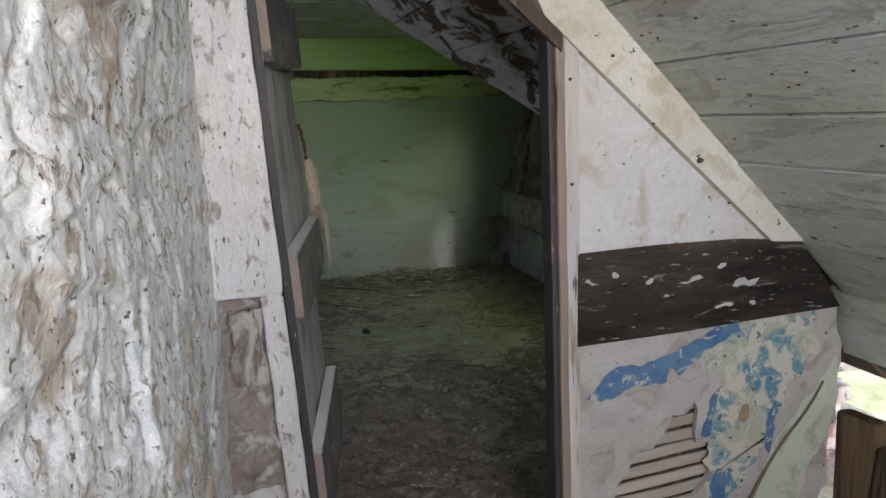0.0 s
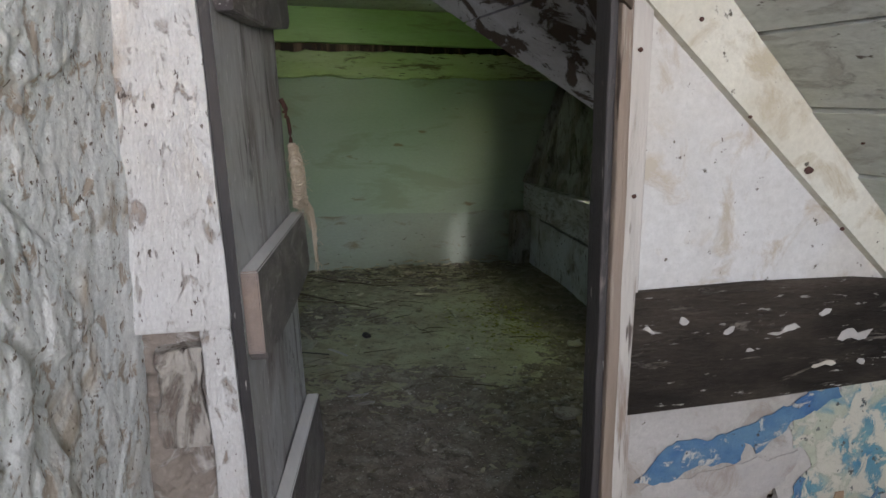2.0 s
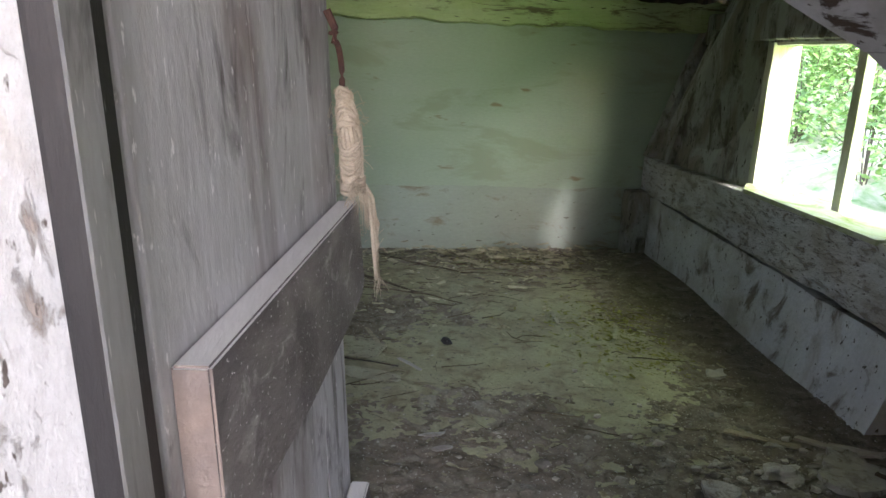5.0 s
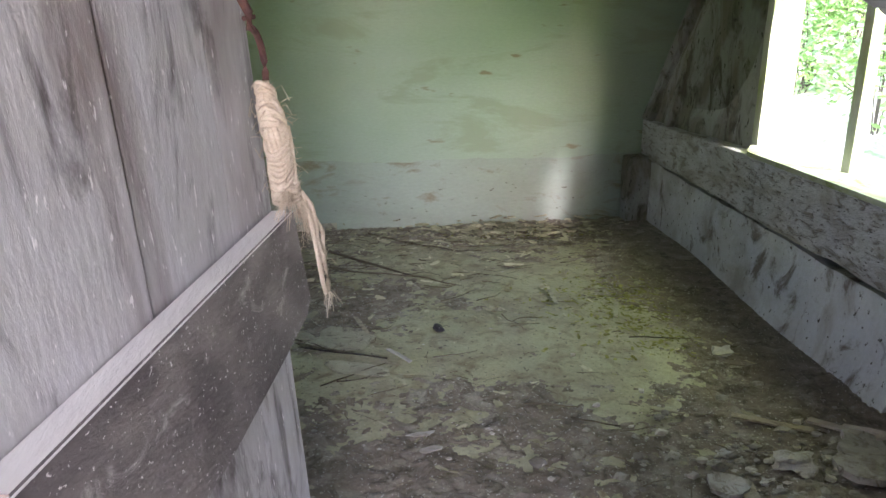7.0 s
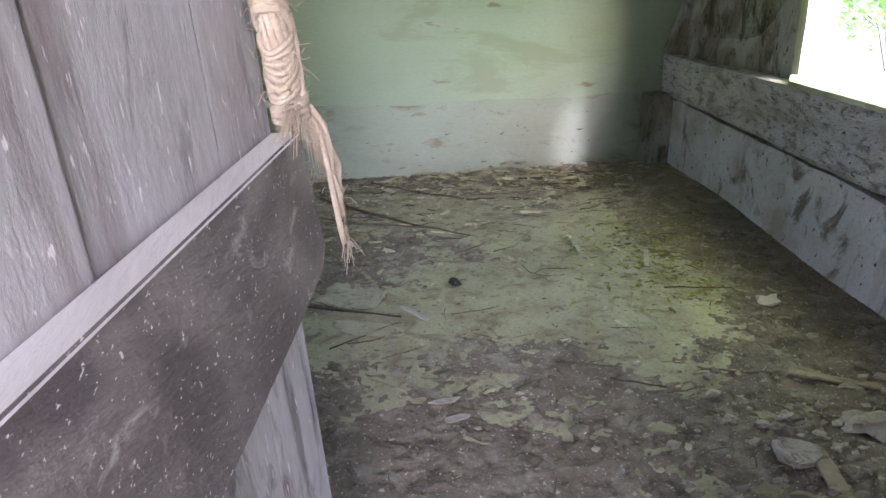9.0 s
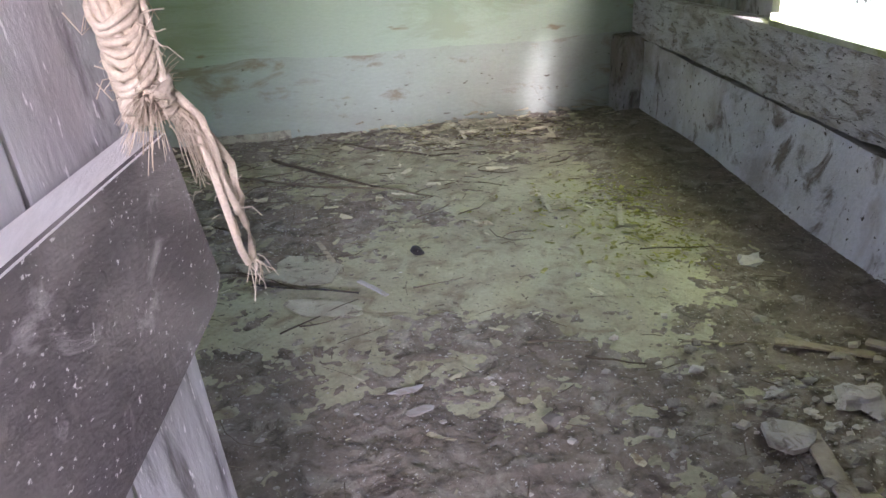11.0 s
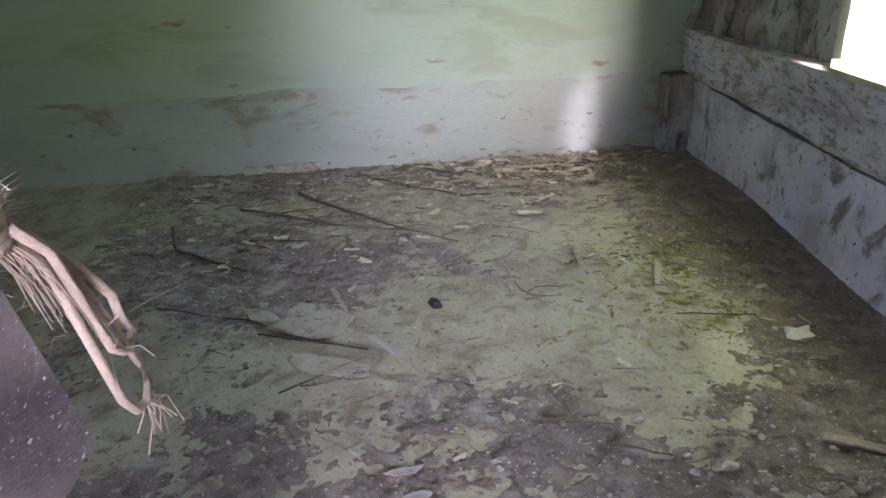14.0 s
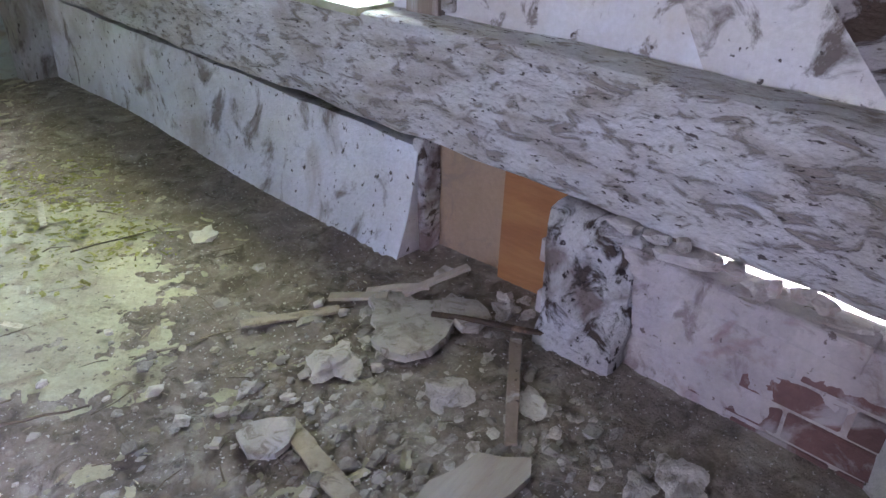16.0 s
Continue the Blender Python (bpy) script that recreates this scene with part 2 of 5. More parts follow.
M_STUB = surf("rotten_whitewashed_post", (0.62, 0.63, 0.66), (0.52, 0.50, 0.50), 7, second=(0.24, 0.19, 0.18), second_scale=5, second_at=0.55, second_soft=0.06, stain=(0.09, 0.07, 0.06), stain_scale=12, stain_at=0.60, stain_soft=0.03, spot=(0.05, 0.04, 0.04), spot_scale=30, spot_at=0.66, bump=1.0, depth=0.02)
M_CRUMB = surf("crumbs_of_plaster", (0.50, 0.47, 0.42), (0.36, 0.33, 0.285), 14, stain=(0.25, 0.22, 0.18), stain_scale=30, stain_at=0.60, bump=0.9, vary=0.45, island=True)
M_WASHED = surf("whitewashed_brick", (0.52, 0.485, 0.475), (0.43, 0.39, 0.385), 8, second=(0.36, 0.27, 0.255), second_scale=7, second_at=0.60, second_soft=0.06, stain=(0.29, 0.24, 0.235), stain_scale=12, stain_at=0.64, spot=(0.16, 0.13, 0.12), spot_scale=34, spot_at=0.69, bump=0.9, vary=0.06)
M_FLAKE = surf("fallen_paper_flakes", (0.52, 0.49, 0.35), (0.40, 0.37, 0.26), 12, stain=(0.22, 0.18, 0.12), stain_scale=20, stain_at=0.64, bump=0.5, vary=0.4, island=True)
M_DIRTPAPER = surf("dirt_stained_paper", (0.50, 0.48, 0.37), (0.42, 0.40, 0.30), 9, second=(0.32, 0.29, 0.22), second_scale=12, second_at=0.57, stain=(0.22, 0.19, 0.15), stain_scale=20, stain_at=0.63, spot=(0.12, 0.1, 0.08), spot_scale=60, spot_at=0.68, bump=0.9)
M_DADO = surf("pale_dado_limewash", (0.375, 0.42, 0.365), (0.335, 0.38, 0.33), 2.5, stretch=(0.5, 1, 1.2), second=(0.31, 0.335, 0.275), second_scale=2.2, second_at=0.60, stain=(0.235, 0.22, 0.155), stain_scale=6, stain_at=0.66, stain_soft=0.05, spot=(0.12, 0.11, 0.08), spot_scale=24, spot_at=0.71, bump=0.5, grain=0.2)
M_MOSS = surf("olive_moss", (0.27, 0.27, 0.07), (0.19, 0.19, 0.05), 22, stain=(0.34, 0.31, 0.14), stain_scale=26, stain_at=0.6, bump=0.8, vary=0.35, island=True)
M_TWIG = surf("dry_twigs", (0.10, 0.08, 0.06), (0.17, 0.14, 0.10), 18, bump=0.5, vary=0.3)
M_STRAW = surf("pale_splinters", (0.32, 0.275, 0.20), (0.41, 0.36, 0.275), 18, stain=(0.20, 0.165, 0.12), stain_scale=22, stain_at=0.58, bump=0.7, vary=0.25, island=True)
M_DOOR = surf("grey_weathered_boards", (0.62, 0.62, 0.64), (0.46, 0.45, 0.45), 6, stretch=(1.0, 1.0, 0.28), rough=0.5, second=(0.25, 0.205, 0.20), second_scale=4.6, second_at=0.60, second_soft=0.07, stain=(0.10, 0.082, 0.082), stain_scale=10, stain_at=0.655, stain_soft=0.06, spot=(0.82, 0.80, 0.80), spot_scale=120, spot_at=0.69, bump=0.35, grain=0.35, vary=0.08)
M_BATTEN = surf("dark_dusty_batten", (0.115, 0.098, 0.102), (0.19, 0.17, 0.172), 7, stretch=(1, 0.7, 1.1), rough=0.42, second=(0.30, 0.27, 0.26), second_scale=6, second_at=0.58, second_soft=0.1, stain=(0.45, 0.42, 0.41), stain_scale=15, stain_at=0.69, spot=(0.82, 0.80, 0.79), spot_scale=180, spot_at=0.68, bump=0.6)
# pale dust, whitened further for the light on upward faces
M_DUST_LIT = surf("pale_dust_top", (0.90, 0.89, 0.88), (0.80, 0.79, 0.78), 10, stretch=(2, 0.4, 1), bump=0.4, grain=0.12)
M_ENDGRAIN = surf("worn_batten_end", (0.40, 0.31, 0.26), (0.30, 0.25, 0.23), 12, bump=0.5)
M_ROPE = surf("sisal_rope", (0.74, 0.64, 0.50), (0.60, 0.49, 0.36), 30, fine=220, grain=0.45, bump=0.6)
M_RUST = surf("rusty_iron", (0.16, 0.08, 0.06), (0.09, 0.05, 0.045), 30, rough=0.8, metal=0.3, bump=0.7)
M_TAN = surf("tan_hardboard", (0.35, 0.25, 0.165), (0.31, 0.22, 0.14), 5, stain=(0.24, 0.18, 0.13), stain_scale=9, stain_at=0.62, bump=0.2)
M_ORANGE = surf("orange_wood_board", (0.36, 0.17, 0.065), (0.28, 0.12, 0.045), 9, stretch=(1, 0.3, 2), bump=0.3)
M_BRICK = surf("red_brick", (0.22, 0.125, 0.11), (0.165, 0.095, 0.088), 14, second=(0.42, 0.385, 0.38), second_scale=5, second_at=0.60, second_soft=0.04, stain=(0.34, 0.31, 0.31), stain_scale=11, stain_at=0.64, bump=0.8, vary=0.14)
M_MORTAR = surf("crumbling_mortar", (0.56, 0.53, 0.50), (0.46, 0.43, 0.41), 9, stain=(0.36, 0.30, 0.28), stain_scale=8, stain_at=0.58, bump=0.9)
M_WINWOOD = surf("pale_window_wood", (0.66, 0.66, 0.58), (0.58, 0.59, 0.48), 5, stretch=(1, 1, 0.3), stain=(0.36, 0.42, 0.16), stain_scale=6, stain_at=0.60, stain_soft=0.1, bump=0.4)
# real rotten wood, and also the painted shade of gaps and voids
M_DARKWOOD_AND_SHADE = surf("dark_rotten_wood", (0.06, 0.045, 0.035), (0.12, 0.085, 0.06), 9, stretch=(1, 1, 0.15), stain=(0.30, 0.20, 0.13), stain_scale=9, stain_at=0.6, bump=0.9)
M_ROT = surf("brown_rotten_timber", (0.14, 0.09, 0.05), (0.22, 0.15, 0.08), 12, stretch=(2, 2, 0.12), stain=(0.05, 0.035, 0.025), stain_scale=8, stain_at=0.55, bump=1.0)
M_SILL = surf("mossy_sill", (0.50, 0.49, 0.40), (0.40, 0.43, 0.27), 7, stretch=(1, 0.5, 1), stain=(0.22, 0.26, 0.08), stain_scale=9, stain_at=0.58, stain_soft=0.08, bump=0.6)
M_LEAF = surf("leaf_green", (0.20, 0.36, 0.08), (0.30, 0.46, 0.14), 3, bump=0.1, vary=0.4, island=True, rough=0.5)
M_GROUND = surf("sandy_bank", (0.74, 0.62, 0.40), (0.64, 0.53, 0.33), 1.5, stain=(0.20, 0.30, 0.08), stain_scale=1.6, stain_at=0.56, stain_soft=0.1, bump=0.6)
M_STEM = surf("shrub_stems", (0.16, 0.12, 0.08), (0.10, 0.08, 0.05), 6, bump=0.5)


# ---- building helpers ----
def finish(name, bm, material, parent=None, label="", smooth=False):
    mesh = bpy.data.meshes.new(name)
    bm.normal_update()
    bm.to_mesh(mesh)
    bm.free()
    for m in material if isinstance(material, (list, tuple)) else [material]:
        mesh.materials.append(m)
    if smooth:
        for p in mesh.polygons:
            p.use_smooth = True
    ob = new(name, mesh)
    if parent:
        ob.parent = parent
    return tagged(ob, label)


def part(name, bm, material, parent, label="", smooth=False):
    return finish(name, bm, material, parent, label, smooth)


def structure(name, bm, material, label, category, smooth=False):
    return tagged(finish(name, bm, material, smooth=smooth), label, category, kind="structure")


def empty(name, m, label, category, group="", kind=""):
    ob = new(name)
    ob.matrix_world = m
    return tagged(ob, label, category, group, kind)


def box(bm, lo, hi, bevel=0.004, jitter=0.0, m=None, cuts=0):
    """A box with worn edges; jitter bends its corners a little, cuts divides its longest way."""
    part_bm = bmesh.new()
    verts = bmesh.ops.create_cube(part_bm, size=1.0)["verts"]
    lo, hi = Vector(lo), Vector(hi)
    size = hi - lo
    for v in verts:
        v.co = Vector((lo[i] + (v.co[i] + 0.5) * size[i] for i in range(3)))
    if cuts:
        axis = max(range(3), key=lambda i: size[i])
        long_edges = [e for e in part_bm.edges if abs((e.verts[0].co - e.verts[1].co)[axis]) > 0.9 * size[axis]]
        bmesh.ops.subdivide_edges(part_bm, edges=long_edges, cuts=cuts, use_grid_fill=True)
    if bevel:
        part_bm.normal_update()
        sharp = [e for e in part_bm.edges if len(e.link_faces) == 2 and e.calc_face_angle(0) > 0.5]
        bmesh.ops.bevel(part_bm, geom=sharp, offset=bevel, segments=2, affect="EDGES", profile=0.6)
    verts = list(part_bm.verts)
    if jitter:
        for v in verts:
            v.co += noise.noise_vector(v.co * 7.0) * jitter
    if m is not None:
        for v in verts:
            v.co = m @ v.co
    copied = {v: bm.verts.new(v.co) for v in verts}
    for f in part_bm.faces:
        bm.faces.new([copied[v] for v in f.verts])
    part_bm.free()
    return list(copied.values())


def boxes(*specs, **kw):
    bm = bmesh.new()
    for lo, hi in specs:
        box(bm, lo, hi, **kw)
    return bm


def sheet(corner, u, v, nu, nv, push=None, thick=0.0):
    """A grid from a corner along u and v; push(point, s, t) gives an offset along the normal; thick closes it to the back."""
    bm = bmesh.new()
    corner, u, v = Vector(corner), Vector(u), Vector(v)
    n = u.cross(v).normalized()
    grid = []
    for j in range(nv + 1):
        row = []
        for i in range(nu + 1):
            s, t = i / nu, j / nv
            p = corner + u * s + v * t
            if push:
                p = p + n * push(p, s, t)
            row.append(bm.verts.new(p))
        grid.append(row)
    for j in range(nv):
        for i in range(nu):
            bm.faces.new((grid[j][i], grid[j][i + 1], grid[j + 1][i + 1], grid[j + 1][i]))
    if thick:
        rim = [grid[0][i] for i in range(nu + 1)] + [grid[j][nu] for j in range(1, nv + 1)] + [grid[nv][i] for i in range(nu - 1, -1, -1)] + [grid[j][0] for j in range(nv - 1, 0, -1)]
        back = [bm.verts.new(w.co - n * thick) for w in rim]
        rim = [bm.verts.new(w.co) for w in rim]
        k = len(rim)
        for i in range(k):
            bm.faces.new((rim[i], back[i], back[(i + 1) % k], rim[(i + 1) % k]))
        bm.faces.new(back[::-1])
    return bm


def prism(bm, outline, offset):
    """A flat outline (3D points) pushed along offset into a solid."""
    a = [bm.verts.new(Vector(p)) for p in outline]
    b = [bm.verts.new(Vector(p) + Vector(offset)) for p in outline]
    bm.faces.new(a)
    bm.faces.new(b[::-1])
    for i in range(len(a)):
        bm.faces.new((a[i], b[i], b[(i + 1) % len(a)], a[(i + 1) % len(a)]))
    bmesh.ops.recalc_face_normals(bm, faces=bm.faces)
    return bm


def tube(bm, points, radius, sides=6, taper=1.0):
    """A round bar along points."""
    rings = []
    pts = [Vector(p) for p in points]
    for i, p in enumerate(pts):
        d = (pts[min(i + 1, len(pts) - 1)] - pts[max(i - 1, 0)]).normalized()
        q = d.to_track_quat("Z", "Y")
        r = radius * (1 + (taper - 1) * i / max(1, len(pts) - 1))
        rings.append([bm.verts.new(p + q @ Vector((r * math.cos(2 * math.pi * k / sides), r * math.sin(2 * math.pi * k / sides), 0))) for k in range(sides)])
    for a, b in zip(rings, rings[1:]):
        for k in range(sides):
            bm.faces.new((a[k], a[(k + 1) % sides], b[(k + 1) % sides], b[k]))
    bm.faces.new(rings[0][::-1])
    bm.faces.new(rings[-1])
    return bm


def lump(bm, at, size, seed, rough=0.35, level=2, angular=False):
    """A broken stone or crumb."""
    made = bmesh.ops.create_icosphere(bm, subdivisions=level, radius=1.0)["verts"]
    turn = Euler((seed * 1.3, seed * 2.1, seed * 0.7)).to_matrix()
    for v in made:
        d = v.co.copy()
        k = 1 + rough * noise.noise(d * 1.4 + Vector((seed, seed * 2, 0)))
        if angular:
            d = Vector((max(-0.72, min(0.72, c)) for c in d))
        d = (turn @ d) * k
        v.co = Vector(at) + Vector((d[i] * size[i] for i in range(3)))
    return made


_ico = bmesh.new()
bmesh.ops.create_icosphere(_ico, subdivisions=1, radius=1.0)
ICO_V = [v.co.copy() for v in _ico.verts]
ICO_F = [[v.index for v in f.verts] for f in _ico.faces]
_ico.free()


def crumbs(name, specs, material, label, category):
    """Many small broken bits in one mesh; specs: place, size, seed."""
    verts, faces = [], []
    for at, size, seed in specs:
        turn = Euler((seed * 1.3, seed * 2.1, seed * 0.7)).to_matrix()
        base = len(verts)
        for k, v in enumerate(ICO_V):
            d = turn @ Vector((max(-0.6, min(0.6, c)) for c in v * (1 + 0.7 * noise.noise(v * 1.7 + Vector((seed, seed * 2, 0))))))
            verts.append((at[0] + d.x * size[0], at[1] + d.y * size[1], at[2] + d.z * size[2]))
        faces += [[base + i for i in f] for f in ICO_F]
    mesh = bpy.data.meshes.new(name)
    mesh.from_pydata(verts, [], faces)
    mesh.materials.append(material)
    return tagged(new(name, mesh), label, category, kind="stuff")


def ragged(seed, n=26, rough=0.35):
    """Radii of an irregular round outline."""
    return [1 + rough * (noise.noise(Vector((math.cos(2 * math.pi * i / n) * 1.3 + seed, math.sin(2 * math.pi * i / n) * 1.3, seed * 0.7))) * 1.4
                         + 0.5 * noise.noise(Vector((math.cos(2 * math.pi * i / n) * 5 + seed, math.sin(2 * math.pi * i / n) * 5, 3)))) for i in range(n)]

# ---- the large structure ----
SLOPE = 0.99


def roof_z(x):
    return 1.636 - (x - 0.937) * SLOPE


def beam_x(y):
    return 2.27 + 0.043 * (y - 3.2)


def left_x(y):
    return -0.255 + 0.135 * y


def lean(z):
    return 0.056 * (1.5 - z)


def floor_push(p, s, t):
    return 0.012 * noise.noise(p * 1.3) + 0.006 * noise.noise(p * 6) + 0.003 * noise.noise(p * 20)


structure("floor", sheet((-2.2, -2.6, 0), (4.9, 0, 0), (0, 9.0, 0), 150, 270, floor_push), M_FLOOR, "worn greenish floor covered in dirt and moss", "floor", smooth=True)

# far wall with its purlin and the plank above it
structure("wall_far", sheet((-2.2, 6.22, -0.05), (5.3, 0, 0), (0, 0, 1.62), 60, 24, lambda p, s, t: 0.006 * noise.noise(p * 1.7), thick=0.25), M_FAR, "faded pale green plaster wall with brown stains", "wall", smooth=True)
bm = sheet((-2.0, 6.214, -0.05), (4.5, 0, 0), (0, 0, 0.50), 90, 12, lambda p, s, t: 0.006 * noise.noise(p * 1.7) - 0.002 * t)
for v in bm.verts:
    if v.co.z > 0.2:
        v.co.z += (v.co.z - 0.2) * (0.10 * noise.noise(Vector((v.co.x * 2.0, 1, 4))) + 0.05 * noise.noise(Vector((v.co.x * 9.0, 2, 4))))
structure("wall_far_dado", bm, M_DADO, "paler worn limewash along the foot of the wall", "wall", smooth=True)
bm = bmesh.new()
box(bm, (-2.2, 6.10, 1.51), (2.95, 6.42, 1.70), bevel=0.03, cuts=160)
for v in bm.verts:
    v.co += Vector((0, 0.5, 1)) * (0.020 * noise.noise(v.co * 3.1) + 0.016 * noise.noise(v.co * 11) + 0.010 * noise.noise(v.co * 27))
structure("purlin", bm, M_PURLIN, "green weathered timber beam across the far wall", "beam", smooth=False)
# dark sheet stands in for the shade between plank and beam
structure("wall_far_gap", boxes(((-2.2, 6.27, 1.55), (2.95, 6.40, 2.12)), bevel=0), M_DARKWOOD_AND_SHADE, "dark backing painting the shade in the gap above the beam", "wall")
structure("wall_far_top", boxes(((-2.2, 6.15, 1.758), (2.95, 6.25, 2.03)), bevel=0.008, cuts=24, jitter=0.008), M_PLANK, "green painted plank above the beam", "wall")
# inner room: left wall, flat ceiling
# unseen wall; its opening only lets the added fill lamp in
structure("wall_left_inner", boxes(((-2.4, 1.9, -0.05), (-2.0, 2.95, 2.2)), ((-2.2, 3.58, -0.05), (-2.0, 6.3, 2.2)), ((-2.4, 2.95, -0.05), (-2.0, 3.58, 0.95)), ((-2.4, 2.95, 1.65), (-2.0, 3.58, 2.2)), bevel=0), M_FAR, "unseen pale green plaster side wall with an opening for the fill lamp", "wall")
bm = bmesh.new()
for k in range(19):
    y0 = 1.86 + 0.24 * k
    z = 2.005 + 0.004 * math.sin(k * 2.3)
    box(bm, (-2.05, y0, z), (2.95, y0 + 0.232, z + 0.03), bevel=0.004)
structure("ceiling", bm, M_CEIL, "greyish limewashed ceiling boards", "ceiling")

# sloping roof lining over the doorway, cut off along the dormer's valley
VALLEY = ((0.49, 3.80), (0.88, 3.22), (1.23, 2.68), (1.70, 2.41), (2.02, 2.28))


def valley_y(x):
    for (xa, ya), (xb, yb) in zip(VALLEY, VALLEY[1:]):
        if x <= xb:
            return ya + (yb - ya) * (x - xa) / (xb - xa)
    return VALLEY[-1][1]


bm = bmesh.new()
edge_x = [0.49 + 0.153 * i for i in range(11)]
for xa, xb in zip(edge_x, edge_x[1:]):
    a, b = xa + 0.002, xb - 0.002
    z0 = 0.004 * math.sin(xa * 31)
    prism(bm, [(a, 1.86, roof_z(a) + z0), (b, 1.86, roof_z(b) + z0), (b, valley_y(b), roof_z(b) + z0), (a, valley_y(a), roof_z(a) + z0)], (0.014, 0, 0.016))
structure("ceiling_slope", bm, M_PEEL, "sloping boards with paint peeling off dark wood", "ceiling")
bm = bmesh.new()
ridge = [(x, valley_y(x) - 0.004, roof_z(x) + 0.02) for x in (0.49, 0.7, 0.88, 1.05, 1.23, 1.45, 1.70, 1.9, 2.02)]
for p, q in zip(ridge, ridge[1:]):
    d = Vector((0.03, 0, 0.07))
    prism(bm, [p, q, Vector(q) + d, Vector(p) + d], (0.004, 0.012, 0))
structure("valley_rafter", bm, M_DARKWOOD_AND_SHADE, "dark timber edge where the sloping boards end", "beam")
bm = bmesh.new()
for p, q in zip(ridge, ridge[1:]):
    a, b = Vector(p), Vector(q)
    prism(bm, [a, b, Vector((b.x, b.y, 2.16)), Vector((a.x, a.y, 2.16))], (0, -0.03, 0))
prism(bm, [(2.02, 2.26, 0.5), (2.75, 2.20, 0.5), (2.75, 2.20, 2.16), (2.02, 2.26, 2.16)], (0, -0.03, 0))
structure("wall_dormer_cheek", bm, M_UPPER, "white plaster cheek above the valley", "wall")
# the upper side of the dormer, hidden above the lining
# unseen; runs far past the back wall to keep sun off its window
structure("roof_over", boxes(((-2.3, -4.6, 2.62), (3.1, 6.6, 2.70)), bevel=0), M_DARKWOOD_AND_SHADE, "dark closed roof above the boards, extended unseen to block the sun", "roof")
bm = bmesh.new()
prism(bm, [(x, -2.6, roof_z(x) + 0.05) for x in (0.40, 2.25)] + [(x, valley_y(x) - 0.03, roof_z(x) + 0.05) for x in (2.25, 2.02, 1.70, 1.23, 0.88, 0.49)], (0, 0, 0.03))
structure("roof_slope", bm, M_DARKWOOD_AND_SHADE, "dark sloping roof boarding", "roof")

# outer room: sloping ceiling of limewashed boards
bm = bmesh.new()
slopes = [0.30, 0.56, 0.79, 0.96, 1.10, 1.235, 1.36, 1.48, 1.60, 1.80]
for k, (xa, xb) in enumerate(zip(slopes, slopes[1:])):
    a, b = xa + 0.0015, xb - 0.0015
    for y0, y1 in ((-1.2, -0.1), (-0.097, 1.752)):
        z0 = 0.003 * math.sin(k * 5 + y0)
        prism(bm, [(a, y0, roof_z(a) + z0), (b, y0, roof_z(b) + z0 + 0.004), (b, y1, roof_z(b) + z0 + 0.004), (a, y1, roof_z(a) + z0)], (0.014, 0, 0.016))
structure("ceiling_outer", bm, M_CEIL, "limewashed grey-white sloping ceiling boards with nail holes", "ceiling")
structure("ceiling_outer_flat", boxes(((-0.7, -1.25, 2.262), (0.32, 1.76, 2.30)), bevel=0), M_CEIL, "limewashed flat ceiling strip", "ceiling")

# left wall of the outer room: thick, rough, limewashed stone
def left_push(p, s, t):
    big = 0.05 * noise.noise(Vector((p.y * 1.8, p.z * 1.5, 0.3))) + 0.012 * noise.noise(Vector((p.y * 3.4, p.z * 4.4, 4)))
    drip = 0.004 * noise.noise(Vector((p.y * 9, p.z * 8, 7))) + 0.0028 * noise.noise(Vector((p.y * 16, p.z * 14, 2))) + 0.0022 * noise.noise(Vector((p.y * 38, p.z * 52, 5))) + 0.0018 * noise.noise(Vector((p.y * 70, p.z * 70, 3)))
    drip -= 0.04 * max(0.0, noise.noise(Vector((p.y * 5, p.z * 7, 12))) - 0.36) + 0.03 * max(0.0, noise.noise(Vector((p.y * 14, p.z * 18, 15))) - 0.40)
    flake = 0.0
    for k, (fy, fz, cut, d) in enumerate(((2.2, 2.6, 0.10, 0.013), (4.6, 4.0, 0.12, 0.008), (11, 8, 0.12, 0.0032), (24, 15, 0.12, 0.0020), (46, 30, 0.15, 0.0016))):
        flake += d * min(1.0, max(0.0, (noise.noise(Vector((p.y * fy, p.z * fz, 9 + k * 4))) - cut) * 22))
    return (big + drip + flake) * min(1, (1 - s) * 6 + 0.25) - 0.015


structure("wall_left", sheet((left_x(-1.25), -1.25, -0.05), (left_x(1.92) - left_x(-1.25), 3.17, 0), (0, 0, 2.4), 620, 450, left_push, thick=0.3), M_ROUGH, "rough limewashed stone wall, flaking and lumpy", "wall", smooth=True)

# door wall: left post, jambs, right part
def leaning(bm):
    for v in bm.verts:
        v.co.x += lean(v.co.z)
    return bm


bm = bmesh.new()
box(bm, (-0.30, 1.885, 0.93), (0.120, 2.0, 2.3), bevel=0.012, cuts=30)
for v in bm.verts:
    v.co += noise.noise_vector(v.co * 6) * 0.007 + noise.noise_vector(v.co * 19) * 0.003
structure("wall_door_left", leaning(bm), M_POST, "white plastered post beside the doorway with scars", "wall", smooth=False)
bm = bmesh.new()
box(bm, (0.060, 1.889, -0.02), (0.120, 2.0, 0.935), bevel=0.01, cuts=18)
box(bm, (-0.30, 1.965, -0.02), (0.07, 2.0, 0.95), bevel=0.0)
for v in bm.verts:
    v.co += noise.noise_vector(v.co * 8) * 0.006
structure("wall_door_left_foot", leaning(bm), M_POST, "white strip of the post, broken open lower down", "wall")
